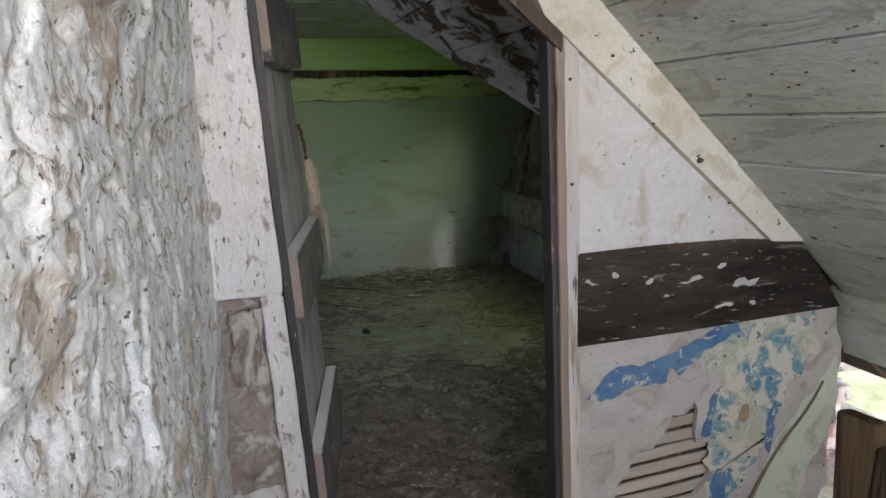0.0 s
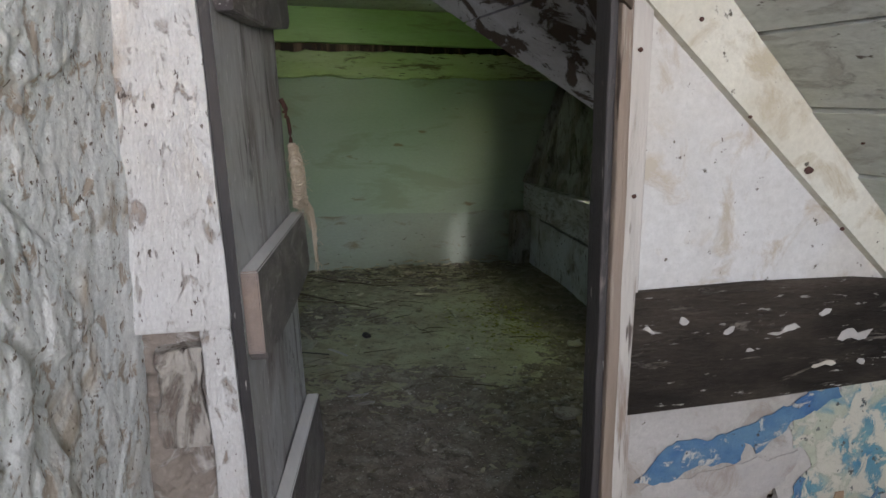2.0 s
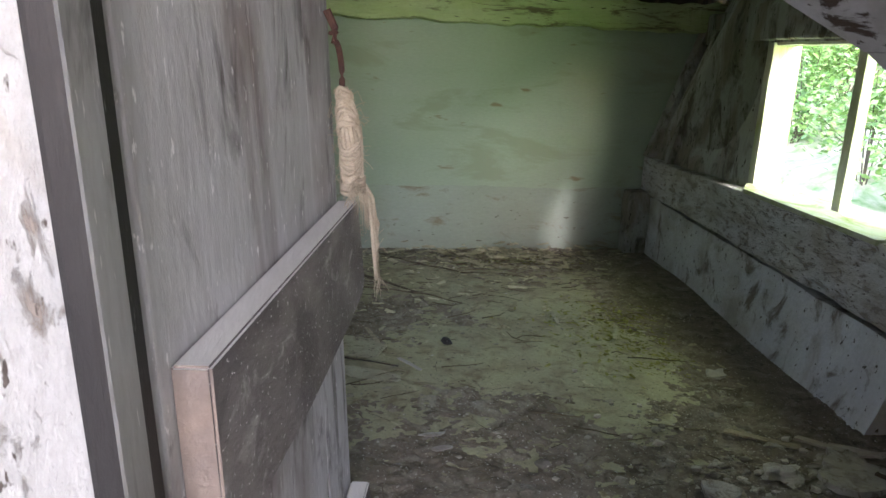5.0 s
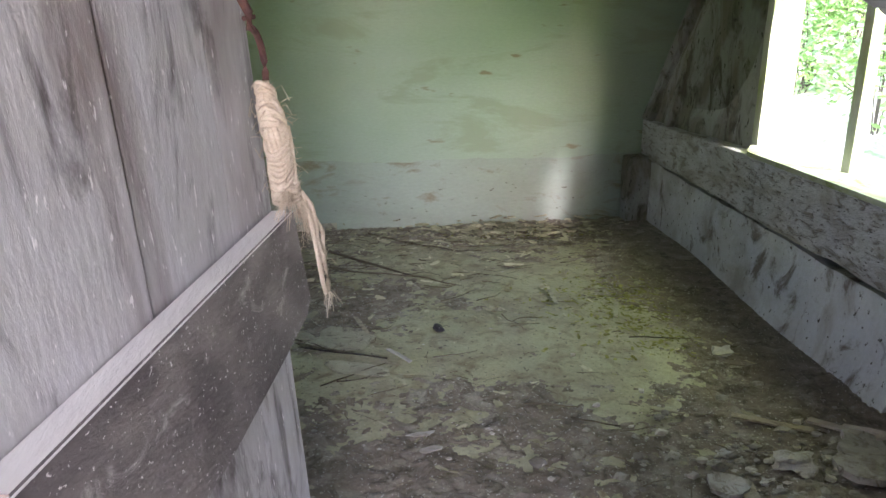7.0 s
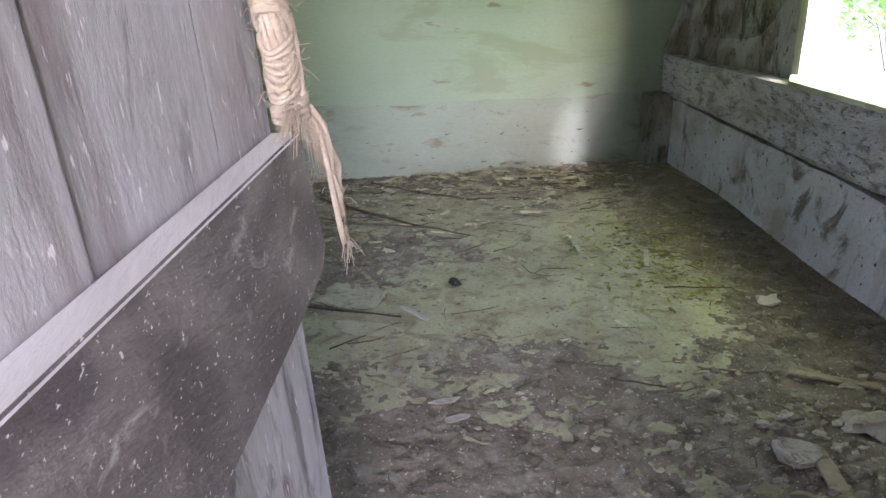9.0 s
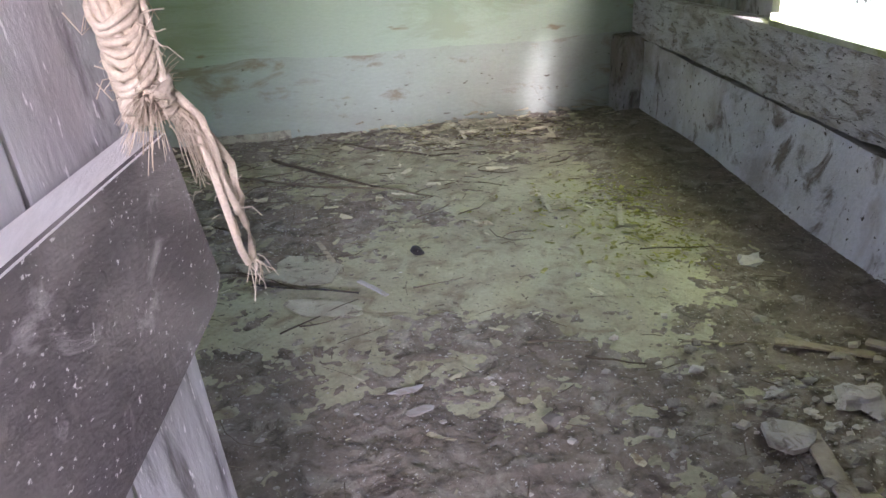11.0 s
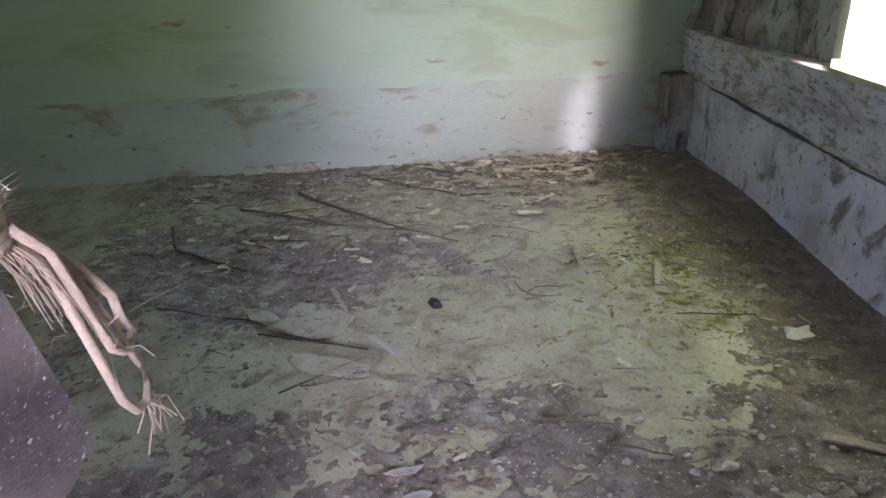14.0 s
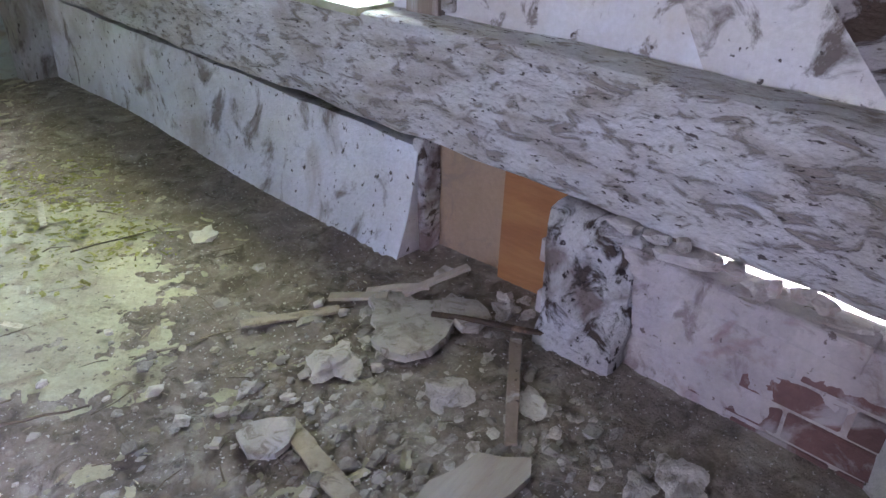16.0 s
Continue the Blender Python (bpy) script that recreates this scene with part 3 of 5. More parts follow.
bm = sheet((-0.12, 1.925, 0.40), (0.19, 0, 0), (0, 0, 0.56), 46, 120, lambda p, s, t: 0.030 * noise.noise(p * 11) + 0.012 * noise.noise(p * 31) + 0.006 * noise.noise(p * 70))
structure("wall_post_scar", leaning(bm), M_MUD, "broken daub and old wood in the post", "wall", smooth=True)
bm = bmesh.new()
box(bm, (-0.025, 1.895, 0.70), (0.056, 1.95, 0.90), bevel=0.008, cuts=12)
for v in bm.verts:
    v.co += noise.noise_vector(v.co * 16) * 0.014 + noise.noise_vector(v.co * 45) * 0.006
structure("wall_post_block", leaning(bm), M_OLDBLOCK, "splintered old wood block in the broken post", "wall")
bm = bmesh.new()
box(bm, (0.1205, 1.876, -0.01), (0.142, 1.942, 1.98), bevel=0.005, cuts=10)
bm.normal_update()
for f in bm.faces:
    f.material_index = 1 if f.normal.x > 0.5 else 0
structure("door_frame_left", leaning(bm), [M_BLACK, M_DOOR], "black painted door jamb with worn edges", "door frame")

# black strip stands in for the shaded gap between jamb and door
structure("door_rebate_left", leaning(boxes(((0.1203, 1.944, -0.01), (0.128, 2.010, 1.98)), bevel=0)), M_BLACK, "black strip painting the shade of the gap behind the door jamb", "door frame")

bm = bmesh.new()
box(bm, (0.811, 1.742, -0.01), (0.828, 1.80, 1.56), bevel=0.006, cuts=16)
for v in bm.verts:
    v.co.x += 0.018 * (1.5 - v.co.z) + 0.003 * noise.noise(v.co * 8)
structure("door_frame_right", bm, M_BLACK, "black painted door jamb with chipped paint", "door frame")
bm = bmesh.new()
box(bm, (0.829, 1.733, -0.01), (0.853, 1.80, 1.565), bevel=0.005, cuts=16)
for v in bm.verts:
    v.co.x += 0.018 * (1.5 - v.co.z) + 0.003 * noise.noise(v.co * 6)
structure("trim", bm, M_BROWN, "bare brown wood bead along the jamb", "trim")
bm = bmesh.new()
box(bm, (0.854, 1.738, -0.01), (0.893, 1.80, 1.56), bevel=0.003, cuts=12)
for v in bm.verts:
    v.co.x += 0.012 * (1.5 - v.co.z)
structure("trim_white", bm, M_TRIM, "white painted board beside the door jamb", "trim")

# head of the doorway follows the roof
def lower_edge(x):
    """The underside of the rafter beside the doorway."""
    return 1.514 - (x - 0.89) * 0.870


bm = bmesh.new()
prism(bm, [(0.60, 1.74, roof_z(0.60) - 0.03), (0.85, 1.74, roof_z(0.85) - 0.13), (0.85, 1.74, roof_z(0.85) - 0.05), (0.60, 1.74, roof_z(0.60) + 0.03)], (0, 0.13, 0))
prism(bm, [(0.52, 1.724, lower_edge(0.52) - 0.05), (0.842, 1.724, lower_edge(0.842) - 0.045), (0.842, 1.724, lower_edge(0.842) - 0.002), (0.52, 1.724, lower_edge(0.52) - 0.002)], (0, 0.02, 0))
prism(bm, [(0.10, 1.76, 1.93), (0.62, 1.76, 1.93), (0.62, 1.76, 2.03), (0.10, 1.76, 2.03)], (0, 0.12, 0))
structure("door_frame_head", bm, M_DARKWOOD_AND_SHADE, "dark wooden head of the doorway along the slope", "door frame")
structure("wall_inner_near", boxes(((-2.2, 1.86, -0.05), (-0.1, 1.95, 2.3)), bevel=0), M_FAR, "pale plaster wall behind the open door", "wall")
# unseen wall, added to keep eaves daylight and sun out of the room
bm = bmesh.new()
prism(bm, [(1.62, 1.86, -0.05), (1.78, 1.86, -0.05), (2.06, 2.14, -0.05), (2.17, 2.235, -0.05), (2.16, 2.285, -0.05), (2.06, 2.19, -0.05), (1.62, 1.95, -0.05)], (0, 0, 1.3))
structure("wall_inner_eaves", bm, M_PANEL, "unseen plaster wall closing the eaves against daylight", "wall")
structure("wall_over_door", boxes(((-0.3, 1.80, 2.0), (0.75, 1.90, 2.5)), bevel=0), M_WHITE, "white plaster above the doorway", "wall")

# the right part of the door wall: plaster triangle, rafter band
bm = bmesh.new()
prism(bm, [(0.89, 1.752, 0.98), (1.60, 1.752, 0.98), (1.44, 1.752, 1.05), (0.89, 1.752, 1.53)], (0, 0.09, 0))
structure("wall_door_right", bm, M_WHITE, "white plaster triangle under the roof slope, lightly stained", "wall")
bm = bmesh.new()
prism(bm, [(x, 1.728, lower_edge(x)) for x in (0.80, 1.1, 1.3, 1.49)] + [(x, 1.728, roof_z(x) + 0.004) for x in (1.60, 1.3, 1.1, 0.62)], (0, 0.11, 0))
for v in bm.verts:
    v.co.y += 0.004 * noise.noise(v.co * 9)
structure("rafter", bm, M_LIME, "cream painted rafter along the sloping ceiling", "beam")

# dark board across the wall, below the triangle
bm = bmesh.new()
prism(bm, [(0.893, 1.736, 0.752), (1.20, 1.736, 0.757), (1.50, 1.736, 0.768), (1.752, 1.736, 0.775), (1.70, 1.736, 0.85), (1.60, 1.736, 0.985), (1.40, 1.736, 1.003), (1.15, 1.736, 1.006), (0.893, 1.736, 1.0)], (0, 0.03, 0))
for v in bm.verts:
    v.co.y += 0.005 * noise.noise(v.co * 5)
WALL_BOARD = tagged(finish("wall_board", bm, M_BOARD), "wide dark rotten board with flaked white paint", "board", kind="structure")

# lower plaster with a hole that shows the laths; its free edge is broken away
def lower_outline():
    pts = [(0.893, 0.0), (1.62, 0.0)]
    for i in range(22):
        z = 0.02 + 0.03 * i
        pts.append((1.70 + 0.085 * math.sin(z * 3.1) + 0.035 * noise.noise(Vector((z * 7, 2, 0))) + 0.02 * noise.noise(Vector((z * 23, 5, 0))), z))
    pts += [(1.765, 0.70), (1.76, 0.775), (0.893, 0.755)]
    return pts


bm = bmesh.new()
outer = [bm.verts.new((x, 1.756, z)) for x, z in lower_outline()]
rad = ragged(4.2, 30, 0.55)
hole = [bm.verts.new((1.165 + 0.135 * rad[i] * math.cos(2 * math.pi * i / 30) + 0.05 * math.sin(2 * math.pi * i / 30), 1.756, 0.315 + 0.19 * rad[i] * math.sin(2 * math.pi * i / 30))) for i in range(30)]
rim = [bm.edges.new((a[i], a[(i + 1) % len(a)])) for a in (outer, hole) for i in range(len(a))]
bmesh.ops.triangle_fill(bm, edges=rim, use_beauty=True)
bm.faces.ensure_lookup_table()
made = bmesh.ops.extrude_face_region(bm, geom=list(bm.faces))
for g in made["geom"]:
    if isinstance(g, bmesh.types.BMVert):
        g.co.y += 0.016
bmesh.ops.recalc_face_normals(bm, faces=bm.faces)
WALL_LOW = structure("wall_door_low", bm, M_LOWWALL, "broken lath and plaster wall with flaking blue paint", "wall")
# dark sheet stands in for the shade behind the laths
structure("wall_lath_back", boxes(((0.893, 1.80, 0.0), (1.60, 1.84, 0.80)), bevel=0), M_DARKWOOD_AND_SHADE, "dark backing painting the shade behind the laths", "wall")
for k in range(16):
    z = 0.02 + 0.043 * k
    bm = bmesh.new()
    box(bm, (0.893, 1.776, z), (1.62, 1.786, z + 0.031), bevel=0.002, cuts=8)
    for v in bm.verts:
        v.co.z += 0.10 * (v.co.x - 1.1) * 0.6 + 0.006 * noise.noise(Vector((v.co.x * 6, k * 3.1, 0)))
        v.co.y += 0.004 * noise.noise(Vector((v.co.x * 5, k * 7.7, 2)))
    part("lath", bm, M_LATH, WALL_LOW)


def paint_shape(name, corners, material, label, y, parent=None, rough=0.010, seed=1.0):
    """A thin skin of old paint, paper or painted-in daylight on the wall, with torn edges."""
    bm = bmesh.new()
    pts = []
    for (xa, za), (xb, zb) in zip(corners, corners[1:] + corners[:1]):
        n = max(2, int(math.hypot(xb - xa, zb - za) / 0.012))
        for i in range(n):
            f = i / n
            x, z = xa + (xb - xa) * f, za + (zb - za) * f
            pts.append((x + rough * noise.noise(Vector((x * 31, z * 31, seed))) * 1.6, y, z + rough * noise.noise(Vector((x * 37, z * 37, seed + 9))) * 1.6))
    prism(bm, pts, (0, -0.0012, 0))
    bmesh.ops.triangulate(bm, faces=bm.faces)
    return part(name, bm, material, parent or WALL_LOW, label)


paint_shape("old_paper", [(0.95, 0.575), (1.18, 0.605), (1.335, 0.61), (1.30, 0.55), (1.235, 0.505), (1.165, 0.49), (1.05, 0.485), (0.955, 0.50)], M_OLDPAPER, "stained grey wallpaper", 1.7548, seed=2)
# this patch paints the eaves daylight onto the plaster's broken edge
paint_shape("green_paint", [(1.50, 0.22), (1.57, 0.38), (1.765, 0.61), (1.79, 0.50), (1.76, 0.36), (1.69, 0.27), (1.66, 0.14), (1.62, 0.02), (1.44, 0.02)], M_GREEN_DAYLIGHT, "pale green plaster", 1.7548, seed=3)
paint_shape("teal_paint", [(1.29, 0.695), (1.40, 0.758), (1.69, 0.765), (1.70, 0.66), (1.60, 0.55), (1.53, 0.38), (1.46, 0.28), (1.39, 0.20), (1.33, 0.21), (1.315, 0.30), (1.32, 0.44), (1.345, 0.58)], M_TEAL, "flaking blue-green paint over cream", 1.7538, rough=0.022, seed=4)
paint_shape("teal_paint", [(1.52, 0.40), (1.545, 0.50), (1.555, 0.49), (1.545, 0.33)], M_BLUE, "flaking teal paint", 1.7520, seed=5)
paint_shape("blue_paint", [(0.932, 0.590), (0.962, 0.628), (1.02, 0.676), (1.10, 0.668), (1.185, 0.690), (1.30, 0.735), (1.40, 0.765), (1.42, 0.735), (1.31, 0.690), (1.255, 0.655), (1.215, 0.622), (1.188, 0.655), (1.180, 0.607), (1.06, 0.606), (1.0, 0.580)], M_BLUE, "flaking blue paint", 1.7528, rough=0.008, seed=6)
paint_shape("blue_paint", [(1.30, 0.43), (1.335, 0.555), (1.35, 0.55), (1.33, 0.42)], M_BLUE, "flaking blue paint", 1.7526, rough=0.006, seed=7)
paint_shape("blue_paint", [(1.335, 0.305), (1.365, 0.315), (1.40, 0.30), (1.385, 0.215), (1.335, 0.20)], M_BLUE, "flaking blue paint", 1.7524, rough=0.008, seed=8)
paint_shape("brown_patch", [(1.425, 0.46), (1.43, 0.505), (1.455, 0.50), (1.462, 0.465), (1.445, 0.445)], M_TAN, "brown patch", 1.7515, rough=0.006, seed=10)
for k, (x, z, w, h) in enumerate(((1.235, 0.904, 0.055, 0.012), (1.325, 0.935, 0.024, 0.020), (1.415, 0.880, 0.055, 0.018), (1.345, 0.820, 0.036, 0.009), (0.93, 0.925, 0.022, 0.010), (1.00, 0.935, 0.014, 0.012), (1.10, 0.915, 0.012, 0.009), (1.155, 0.862, 0.013, 0.010), (1.44, 0.825, 0.020, 0.012))):
    w, h = w * 0.75, h * 0.55
    paint_shape("paint_flake", [(x - w, z - h * 0.5), (x - w * 0.3, z - h), (x + w * 0.6, z - h * 0.7), (x + w, z + h * 0.3), (x + w * 0.2, z + h), (x - w * 0.8, z + h * 0.6)], M_LATH if k == 3 else M_OLDPAPER, "flake of old white paint", 1.7345, WALL_BOARD, 0.010, k * 3.3)
bm = bmesh.new()
tube(bm, [(1.42 + 0.30 * s, 1.748 - 0.004 * math.sin(s * 9), 0.10 + 0.46 * s + 0.02 * math.sin(s * 5)) for s in [i / 10 for i in range(11)]], 0.006, 6, 0.6)
tagged(finish("stick", bm, M_TWIG), "dry dark stick leaning against the plaster", "stick")

# eaves of the outer room: low board, rotten timber, daylight between them
bm = bmesh.new()
prism(bm, [(1.775, -1.2, 0.82), (1.845, -1.2, 0.60), (1.845, 1.80, 0.60), (1.775, 1.80, 0.82)], (0.02, 0, 0.01))
structure("eaves_board", bm, M_CEIL, "whitewashed low board at the eaves", "wall")
bm = bmesh.new()
for k in range(22):
    y0 = -1.2 + 0.135 * k
    h = 0.40 + 0.07 * noise.noise(Vector((k * 1.7, 3, 1))) + 0.03 * math.sin(k * 2.1)
    box(bm, (1.80 + 0.01 * math.sin(k * 3), y0, -0.02), (1.85 + 0.01 * math.sin(k * 3), y0 + 0.128, h), bevel=0.01, jitter=0.02)
structure("eaves_timber", bm, M_ROT, "brown rotten upright timbers with gaps to daylight", "wall")

# back of the outer room, with the window opening that lights it
structure("wall_back", boxes(((-0.9, -1.35, -0.05), (-0.1, -1.2, 2.4)), ((0.8, -1.35, -0.05), (2.2, -1.2, 2.4)), ((-0.1, -1.35, -0.05), (0.8, -1.2, 1.3)), ((-0.1, -1.35, 2.14), (0.8, -1.2, 2.4)), bevel=0), M_WHITE, "white plastered back wall with a window opening", "wall")

# ---- right wall of the inner room ----
bm = bmesh.new()
box(bm, (0, 2.20, 0.37), (0.17, 6.24, 0.685), bevel=0.022, cuts=44)
for v in bm.verts:
    s = (v.co.y - 2.2) / 4.0
    if v.co.z < 0.53:
        v.co.z += -0.03 + 0.10 * s + 0.014 * noise.noise(Vector((v.co.y * 9, 2, 5)))
    v.co.x += beam_x(v.co.y)
    v.co += Vector((1, 0, 0.7)) * (0.012 * noise.noise(v.co * 2.3) + 0.006 * noise.noise(v.co * 9))
structure("beam", bm, M_BEAM, "thick whitewashed timber beam, flaking and mouldy", "beam", smooth=False)


def panel_push(p, s, t):
    return 0.012 * noise.noise(p * 2.1) + 0.004 * noise.noise(p * 9)


bm = sheet((beam_x(3.56) + 0.03, 3.56, -0.03), (beam_x(6.24) - beam_x(3.56), 2.68, 0), (0, 0, 0.50), 60, 14, lambda p, s, t: panel_push(p, s, t) - 0.06 * (1 - t) * max(0, 0.6 - s) - 0.02 * (1 - s), thick=-0.12)
bmesh.ops.reverse_faces(bm, faces=bm.faces)
for v in bm.verts:
    low = 1 - (v.co.z + 0.03) / 0.5
    near = min(1.0, max(0.0, (5.4 - v.co.y) / 1.1))
    v.co.x -= 0.08 * low * low * near * near * (3 - 2 * near)
    v.co.z = -0.03 + (v.co.z + 0.03) / 0.5 * (0.322 + 0.025 * (v.co.y - 2.2) + 0.010 * noise.noise(v.co * 6) + 0.03)
structure("wall_right_low", bm, M_PANEL, "white plaster panel below the beam with black mould", "wall", smooth=True)

# plaster nib in the far corner
bm = bmesh.new()
box(bm, (2.275, 6.09, -0.03), (2.46, 6.225, 0.455), bevel=0.014, cuts=12)
for v in bm.verts:
    v.co += noise.noise_vector(v.co * 8) * 0.010
structure("wall_corner_nib", bm, M_CORNER, "dark blotched plaster nib in the corner of the room", "wall")

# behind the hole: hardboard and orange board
# dark sheet stands in for the shade inside the crack
structure("wall_gap_back", boxes(((2.48, 3.7, 0.2), (2.53, 6.3, 0.6)), bevel=0), M_DARKWOOD_AND_SHADE, "dark backing painting the shade in the crack under the beam", "wall")
# added dark block, keeps daylight from leaking in under the hole's boards
structure("wall_hole_back", boxes(((2.40, 2.80, -0.05), (2.46, 3.70, 0.45)), bevel=0), M_DARKWOOD_AND_SHADE, "dark block added behind the hole to keep daylight out", "wall")
structure("wall_hole_board", boxes(((2.37, 3.27, -0.03), (2.385, 3.66, 0.42)), bevel=0.002), M_TAN, "tan hardboard closing the hole", "wall")
structure("wall_hole_plank", boxes(((2.33, 3.05, -0.02), (2.345, 3.285, 0.42)), bevel=0.002), M_ORANGE, "orange wood board closing the hole", "wall")
bm = bmesh.new()
box(bm, (2.295, 3.535, -0.02), (2.37, 3.585, 0.37), bevel=0.012, jitter=0.016, cuts=8)
structure("wall_stud", bm, M_STUB, "dark rotten stud at the edge of the hole", "beam")
bm = bmesh.new()
box(bm, (-0.055, -0.12, -0.02), (0.10, 0.12, 0.36), bevel=0.03, cuts=26)
for v in bm.verts:
    v.co += noise.noise_vector(v.co * 9) * 0.016 + noise.noise_vector(v.co * 28) * 0.007
    w = 1 - 0.25 * max(0, 0.25 - v.co.z)
    v.co = Vector((2.30 + v.co.x * w - 0.30 * (0.42 - v.co.z), 2.97 + v.co.y * w - 0.10 * (0.42 - v.co.z), v.co.z))
structure("wall_post_stub", bm, M_STUB, "leaning stub of a whitewashed post under the beam", "beam")

# upper right wall: pieces around the window opening
WX = 2.44
W0, W1, WZ0, WZ1 = 3.82, 4.92, 0.69, 1.43
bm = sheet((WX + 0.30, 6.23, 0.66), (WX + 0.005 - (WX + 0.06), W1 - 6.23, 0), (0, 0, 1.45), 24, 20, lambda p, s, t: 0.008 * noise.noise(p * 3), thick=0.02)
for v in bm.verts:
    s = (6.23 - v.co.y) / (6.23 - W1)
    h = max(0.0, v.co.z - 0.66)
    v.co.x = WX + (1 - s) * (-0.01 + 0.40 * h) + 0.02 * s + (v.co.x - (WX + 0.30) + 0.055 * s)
structure("wall_right_corner", bm, M_CORNER, "dark blotched plaster between the window and the far wall", "wall", smooth=True)
bm = bmesh.new()
for s0, w in ((0.0, 0.05), (0.20, 0.035)):
    pts = []
    for k in range(9):
        z = 0.68 + 0.105 * k
        pts.append((WX - 0.03 + 0.36 * (z - 0.66) * (1 - s0 * 1.6), 6.16 - s0 * 1.5 - 0.25 * s0 * (z - 0.66), z))
    tube(bm, pts, w, 5)
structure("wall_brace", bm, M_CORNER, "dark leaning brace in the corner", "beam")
bm = bmesh.new()
prism(bm, [(WX, 2.10, 0.66), (WX, W0, 0.66), (WX, W0, 2.12), (WX, 2.10, 2.12)], (0.22, 0, 0))
structure("wall_right_upper", bm, M_UPPER, "white plaster panel beside the window with mould", "wall")
bm = bmesh.new()
prism(bm, [(WX - 0.014, 2.10, 0.66), (WX - 0.014, 2.84, 0.66), (WX - 0.014, 2.98, 0.90), (WX - 0.014, 3.30, 1.45), (WX - 0.014, 3.42, 2.1), (WX - 0.014, 2.10, 2.1)], (0.02, 0, 0))
structure("wall_right_patch", bm, M_PATCH, "older plaster with a slanting seam and black mould", "wall")
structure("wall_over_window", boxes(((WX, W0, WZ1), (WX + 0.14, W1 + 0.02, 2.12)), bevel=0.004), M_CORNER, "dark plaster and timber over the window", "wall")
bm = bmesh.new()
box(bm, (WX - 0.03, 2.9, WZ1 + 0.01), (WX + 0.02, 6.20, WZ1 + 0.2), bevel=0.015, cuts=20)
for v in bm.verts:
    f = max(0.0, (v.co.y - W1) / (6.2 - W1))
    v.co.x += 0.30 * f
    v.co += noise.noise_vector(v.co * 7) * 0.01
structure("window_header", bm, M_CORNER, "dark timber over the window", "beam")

# window: sill, frame, mullion (no glass left)
WIN = empty("window_1", Matrix.Translation((WX, (W0 + W1) / 2, WZ0)), "unglazed window with a mossy wooden mullion", "window", kind="structure")


def wpart(name, lo, hi, material, label="", bevel=0.005, jitter=0.0, cuts=0):
    bm = bmesh.new()
    c = Vector((WX, (W0 + W1) / 2, WZ0))
    box(bm, Vector(lo) - c, Vector(hi) - c, bevel=bevel, jitter=jitter, cuts=cuts)
    return part(name, bm, material, WIN, label)


bm = bmesh.new()
c = Vector((WX, (W0 + W1) / 2, WZ0))
prism(bm, [Vector(p) - c for p in ((beam_x(4.78) - 0.012, 4.79, 0.69), (beam_x(3.80) - 0.008, 3.79, 0.676), (WX + 0.22, 3.79, 0.672), (WX + 0.22, 4.93, 0.695), (WX - 0.02, 4.93, 0.695))], (0, 0, 0.022))
part("window_sill", bm, M_SILL, WIN, "pale mossy sill board")
wpart("window_frame", (WX + 0.005, W1 - 0.01, 0.70), (WX + 0.16, W1 + 0.045, 1.46), M_WINWOOD, "pale painted jamb", cuts=6, jitter=0.004)
wpart("window_frame", (WX + 0.01, W0 - 0.05, 0.66), (WX + 0.14, W0 + 0.012, 1.46), M_DARKWOOD_AND_SHADE, "dark rotten jamb", cuts=6, jitter=0.012)
wpart("window_frame", (WX + 0.02, W0, WZ1 - 0.012), (WX + 0.14, W1, WZ1 + 0.03), M_WINWOOD, "pale top rail", cuts=6, jitter=0.004)
wpart("mullion", (WX + 0.04, 4.272, 0.70), (WX + 0.09, 4.328, 1.44), M_WINWOOD, "mossy wooden mullion", cuts=8, jitter=0.004)
bm = bmesh.new()
box(bm, (WX - 0.035, 3.60, 0.66), (WX + 0.02, 3.715, 0.80), bevel=0.01, jitter=0.008)
structure("window_block", bm, M_BROWN, "bare brown wood block at the window's foot", "beam")
bm = bmesh.new()
box(bm, (WX - 0.028, 3.72, 0.72), (WX + 0.02, 3.815, 1.45), bevel=0.01, jitter=0.012, cuts=8)
structure("window_post", bm, M_DARKWOOD_AND_SHADE, "dark rotten post beside the window", "beam")
bm = bmesh.new()
box(bm, (WX - 0.022, 3.56, 0.70), (WX + 0.02, 3.605, 1.45), bevel=0.012, jitter=0.012, cuts=8)
structure("window_batten", bm, M_BEAM, "whitewashed batten beside the window", "beam")

# end of the right wall beyond the stub: whitewashed bricks
BRICK_ORIGIN = Matrix.Translation((2.215, 2.93, 0)) @ Matrix.Rotation(radians(-90 - 5), 4, "Z")

# ---- the door leaf: opened inwards, hanging askew ----
DOOR = empty("door_1", Matrix.Translation((0.212, 2.02, 0.015)) @ Matrix.Rotation(radians(-3.15), 4, "Y") @ Matrix.Rotation(math.atan2(0.98, 0.2), 4, "Z"),
             "grey weathered plank door, standing open and hanging askew", "door", kind="structure")
x0 = 0.0
for k, w in enumerate((0.325, 0.263, 0.185)):
    bm = bmesh.new()
    box(bm, (x0 + 0.003, 0.003 * k, 0.0), (x0 + w - 0.003, 0.026 + 0.003 * k, 1.86), bevel=0.004, cuts=14)
    for v in bm.verts:
        v.co.x += 0.003 * noise.noise(Vector((x0 * 9, 0, v.co.z * 2.2)))
        v.co.y += 0.003 * noise.noise(Vector((x0 * 7, 3, v.co.z * 1.6)))
    part("board", bm, M_DOOR, DOOR)
    x0 += w
